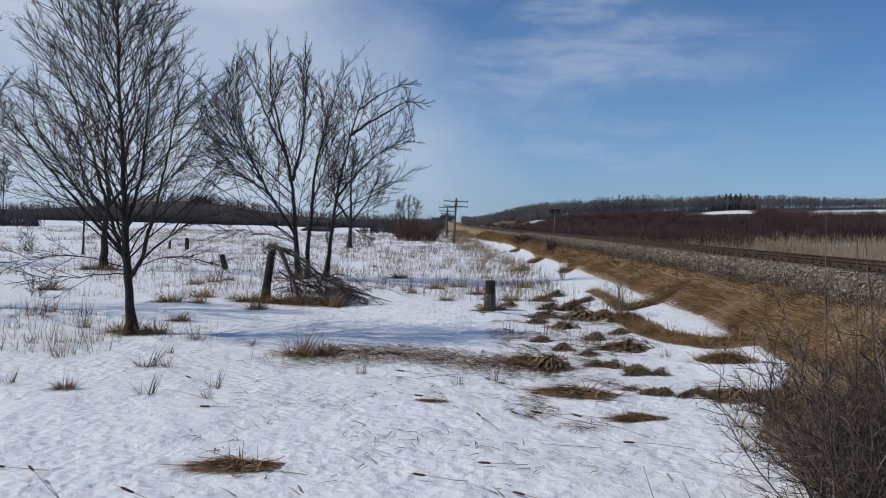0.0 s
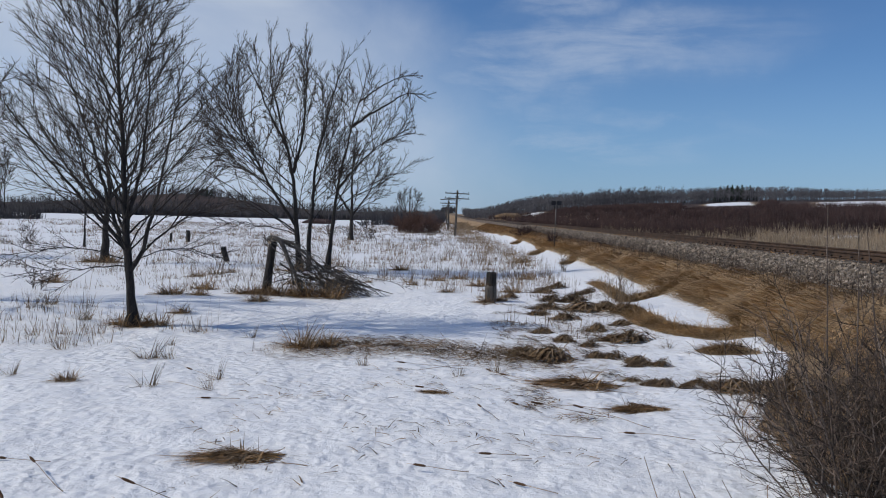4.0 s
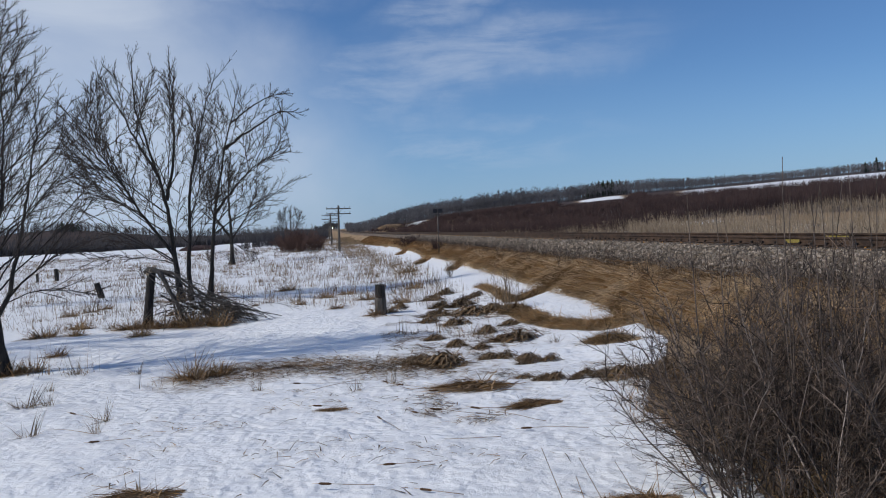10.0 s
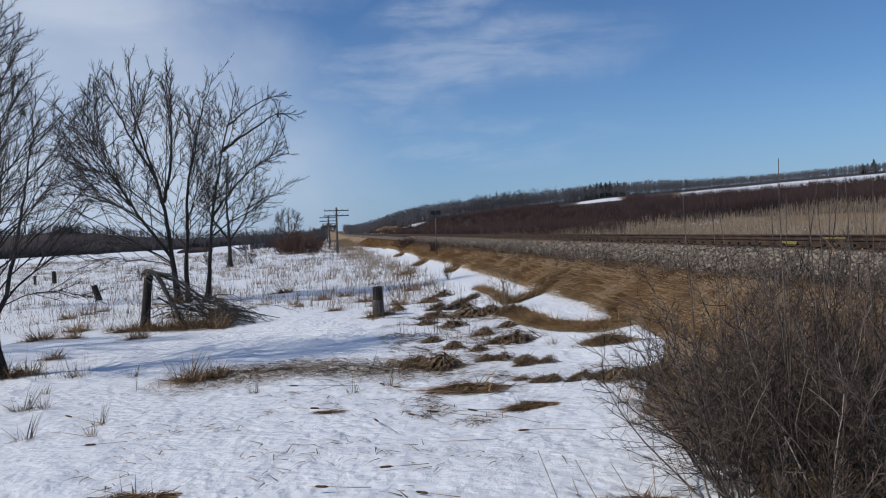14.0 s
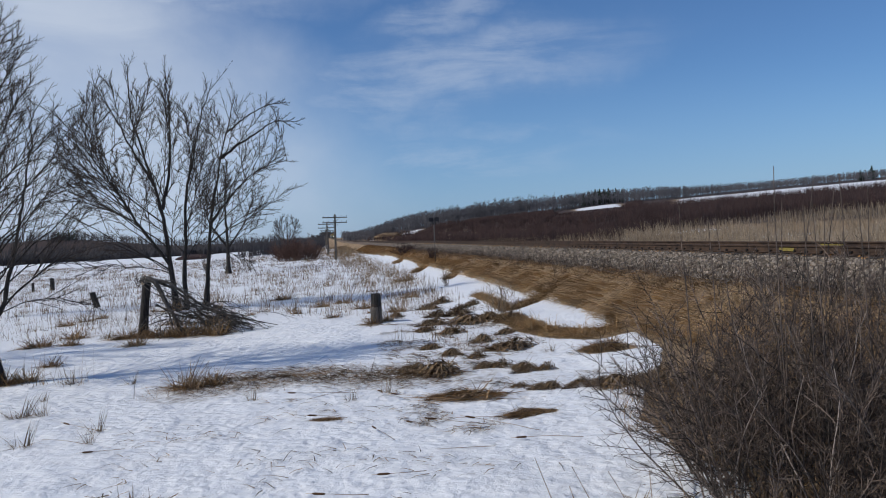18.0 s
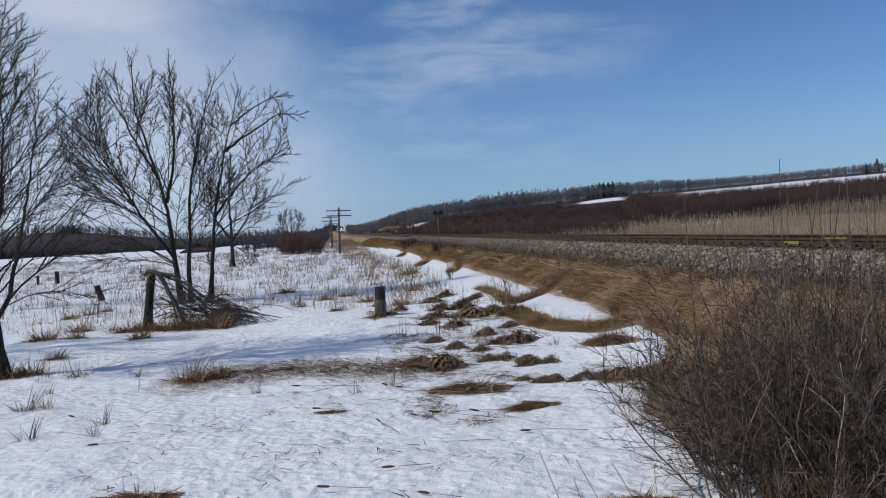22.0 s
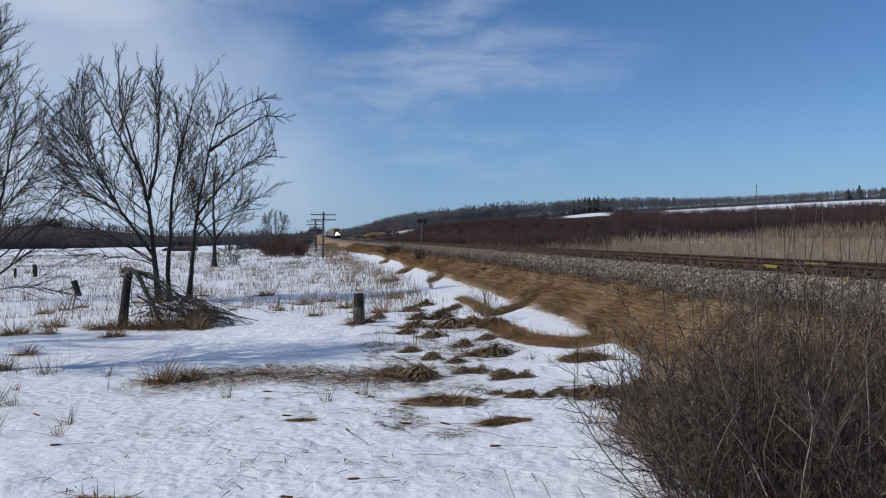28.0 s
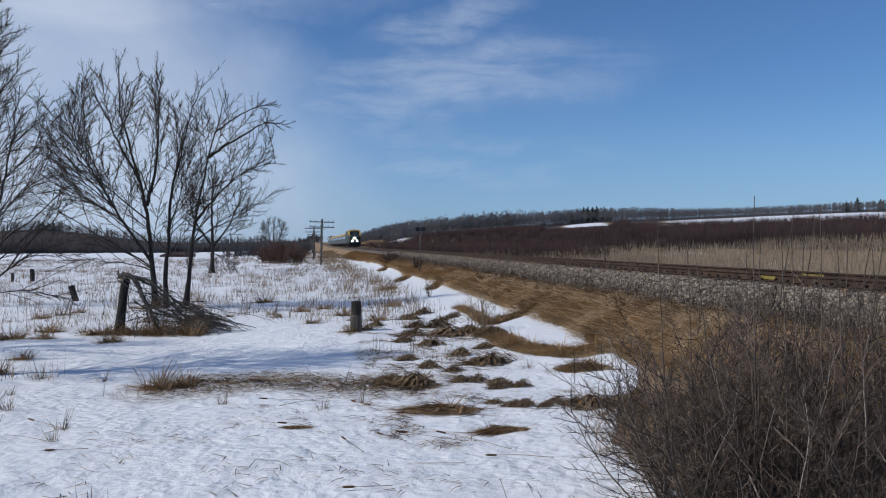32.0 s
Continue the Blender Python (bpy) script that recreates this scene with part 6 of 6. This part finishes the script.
def build_mound():
    bm = bmesh.new()
    bmesh.ops.create_icosphere(bm, subdivisions=4, radius=1.0)
    for v in bm.verts:
        p = v.co
        v.co = Vector((p.x * 4.2, p.y * 4.0, max(p.z, -0.2) * 1.9)) * (1 + 0.25 * float(wave(p.x * 2 + 5, p.y * 2 + p.z, 0.8)))
    me = bpy.data.meshes.new("earth_mound")
    bm.to_mesh(me)
    bm.free()
    me.materials.append(EARTH)
    for name, label, x, y, s in (("earth_mound", "pile of yellow-brown earth beside the railway", 25.0, 300, 1.0), ("brush_mound", "dark heap of brush far out in the field", -29.0, 190, 0.75)):
        ob = new(name, me)
        ob.matrix_basis = Matrix.LocRotScale((x, y, above(x, y)), None, (s * 1.2, s, s * 0.8))
        if name == "brush_mound":
            ob.material_slots[0].link = "OBJECT"
            ob.material_slots[0].material = RED_TWIG
        tagged(ob, label, "mound")


build_mound()


# ---- the train ----
PAINT_Y = surface("ochre_yellow_paint", ((0.42, 0.27, 0.05), (0.52, 0.34, 0.07)), 2, 0.4, 0.05, 30)
PAINT_G = surface("dark_green_paint", ((0.018, 0.026, 0.026), (0.035, 0.045, 0.045)), 2, 0.45, 0.05, 30)
STAINLESS = surface("dull_stainless_steel", ((0.085, 0.09, 0.092), (0.15, 0.155, 0.158)), 2, 0.45, 0.1, 40, metal=0.4)
BLACK = surface("black_underframe", ((0.012, 0.012, 0.012), (0.035, 0.032, 0.03)), 3, 0.8, 0.3, 40)
PANE = glass("dark_window_glass", (0.02, 0.025, 0.03))
LAMP = glow("lit_headlight", (1.0, 0.95, 0.82), 80.0)


def profile_body(bm, sections):
    """Skin over cross-sections, each a ring of points with the same count."""
    rows = [[bm.verts.new(p) for p in ring] for ring in sections]
    n = len(rows[0])
    for a, b in zip(rows, rows[1:]):
        for i in range(n):
            bm.faces.new((a[i], a[(i + 1) % n], b[(i + 1) % n], b[i]))
    bm.faces.new(rows[0][::-1])
    bm.faces.new(rows[-1])
    return bm


def ring(y, half, low, high, round_top=0.45):
    out = [(-half, y, low), (half, y, low), (half, y, high - round_top)]
    for k in range(1, 8):
        a = math.pi * k / 8
        out.append((half * math.cos(a), y, high - round_top + round_top * math.sin(a)))
    return out + [(-half, y, high - round_top)]


def bogie(parent, y, wheels=(-1.3, 1.3)):
    frame_part = part("bogie", boxed(-1.05, 1.05, y - 1.9, y + 1.9, 0.45, 0.8, bevel=0.04), BLACK, parent)
    for w in wheels:
        for s in (-0.755, 0.755):
            t = Tubes()
            t.tube([(s - 0.06, y + w, 0.48), (s + 0.06, y + w, 0.48)], 0.48, 20, cap=True)
            part("wheel", t, BLACK, frame_part)


def build_train():
    """Front at y = 0, looking towards -y; the cars follow along +y."""
    loco = empty("locomotive")
    tagged(loco, "dark diesel passenger locomotive with a yellow cab and lit headlights", "locomotive")
    part("body", profile_body(bmesh.new(), [ring(0.15, 1.2, 1.0, 2.75, 0.25), ring(0.6, 1.5, 0.95, 3.1, 0.3), ring(1.6, 1.55, 0.95, 4.25, 0.5), ring(2.4, 1.55, 0.95, 4.45, 0.45), ring(17.5, 1.55, 0.95, 4.45, 0.45)]), PAINT_G, loco, "dark green body")
    part("nose", profile_body(bmesh.new(), [ring(0.0, 1.05, 1.25, 2.55, 0.25), ring(0.35, 1.46, 1.15, 2.9, 0.3), ring(0.75, 1.56, 1.1, 3.05, 0.3)]), PAINT_G, loco, "dark green nose")
    part("cab_band", profile_body(bmesh.new(), [ring(1.5, 1.57, 3.1, 4.3, 0.5), ring(2.4, 1.57, 3.1, 4.48, 0.45), ring(5.0, 1.57, 3.1, 4.48, 0.45)]), PAINT_Y, loco, "yellow cab band")
    for x0, x1 in ((-1.35, -0.06), (0.06, 1.35)):
        bm = bmesh.new()
        vs = [bm.verts.new(p) for p in ((x0, 0.60, 3.08), (x1, 0.60, 3.08), (x1 * 0.94, 1.40, 4.0), (x0 * 0.94, 1.40, 4.0), (x0, 0.75, 3.08), (x1, 0.75, 3.08), (x1 * 0.94, 1.55, 4.0), (x0 * 0.94, 1.55, 4.0))]
        for f in ((0, 1, 2, 3), (7, 6, 5, 4), (0, 4, 5, 1), (1, 5, 6, 2), (2, 6, 7, 3), (3, 7, 4, 0)):
            bm.faces.new([vs[i] for i in f])
        part("windshield", bm, PANE, loco, "dark windshield pane")
    for side in (-1, 1):
        line = ((0.30, 1.30, 1.5), (0.58, 1.46, 2.95), (1.02, 1.50, 3.55), (1.52, 1.46, 4.15))
        bm = bmesh.new()
        rows = [[bm.verts.new((side * (half + dx), y + dy, z)) for dx, dy in ((-0.30, -0.10), (0.06, -0.10), (0.06, 0.35), (-0.30, 0.35))] for y, half, z in line]
        for lower, upper in zip(rows, rows[1:]):
            for i in range(4):
                bm.faces.new((lower[i], lower[(i + 1) % 4], upper[(i + 1) % 4], upper[i]))
        bm.faces.new(rows[0][::-1])
        bm.faces.new(rows[-1])
        part("cab_pillar", bm, PAINT_Y, loco, "yellow edge of the cab front")
    for x, z, r in ((-0.62, 1.55, 0.13), (0.62, 1.55, 0.13), (-0.14, 2.35, 0.13), (0.14, 2.35, 0.13)):
        t = Tubes()
        t.tube([(x, -0.06 if z < 2 else -0.03, z), (x, 0.1, z)], (r, r), 14, cap=True)
        part("headlight", t, LAMP, loco, "lit headlight")
    part("pilot", boxed(-1.45, 1.45, 0.1, 0.5, 0.15, 1.05, bevel=0.06), BLACK, loco, "black snow pilot")
    part("fuel_tank", boxed(-1.3, 1.3, 6.5, 11.0, 0.3, 0.95, bevel=0.08), BLACK, loco)
    part("roof_grille", boxed(-0.8, 0.8, 9.0, 15.5, 4.40, 4.55, bevel=0.03), BLACK, loco)
    for y in (3.4, 14.6):
        bogie(loco, y, (-1.25, 1.25))
    cars = [loco]
    car = empty("passenger_car")
    tagged(car, "grey steel passenger coach with an ochre band above dark windows", "train car", "coaches of the train")
    part("body", profile_body(bmesh.new(), [ring(0, 1.5, 0.95, 3.95, 0.5), ring(25.2, 1.5, 0.95, 3.95, 0.5)]), STAINLESS, car)
    part("roof_band", profile_body(bmesh.new(), [ring(0.2, 1.515, 3.15, 3.97, 0.5), ring(25.0, 1.515, 3.15, 3.97, 0.5)]), PAINT_Y, car, "yellow upper band")
    for s in (-1, 1):
        x0, x1 = sorted((s * 1.49, s * 1.512))
        for k in range(10):
            part("window", boxed(x0, x1, 2.2 + k * 2.1, 3.8 + k * 2.1, 2.15, 3.0, bevel=0.008), PANE, car)
        part("door", boxed(x0, x1, 0.5, 1.4, 1.1, 3.05, bevel=0.008), PAINT_G, car)
        part("window_band", boxed(*sorted((s * 1.485, s * 1.506)), 1.8, 23.6, 2.0, 3.12), BLACK, car, "dark band round the windows")
    part("underframe", boxed(-1.25, 1.25, 6.0, 19.0, 0.45, 0.95, bevel=0.05), BLACK, car)
    part("gangway", boxed(-0.6, 0.6, -0.45, 0.0, 1.0, 3.2), BLACK, car)
    for y in (3.2, 22.0):
        bogie(car, y)
    cars.append(car)
    for _ in range(6):
        cars.append(copy_thing(car, Matrix()))
    return cars


TRAIN = build_train()


def motions():
    """The train nears along the track, slowing a little."""
    lead = ((0, 1800), (4.5, 1560), (9, 1300), (14.5, 985), (20, 692), (24, 508), (26.5, 411), (28, 352), (30, 280), (31, 243), (32, 205))
    for k, car in enumerate(TRAIN):
        behind = 0.0 if k == 0 else 18.2 + (k - 1) * 25.75
        walk(car, [(t, pose(TRACK, y + behind, RAIL_TOP + float(grade(y + behind)))) for t, y in lead])


motions()
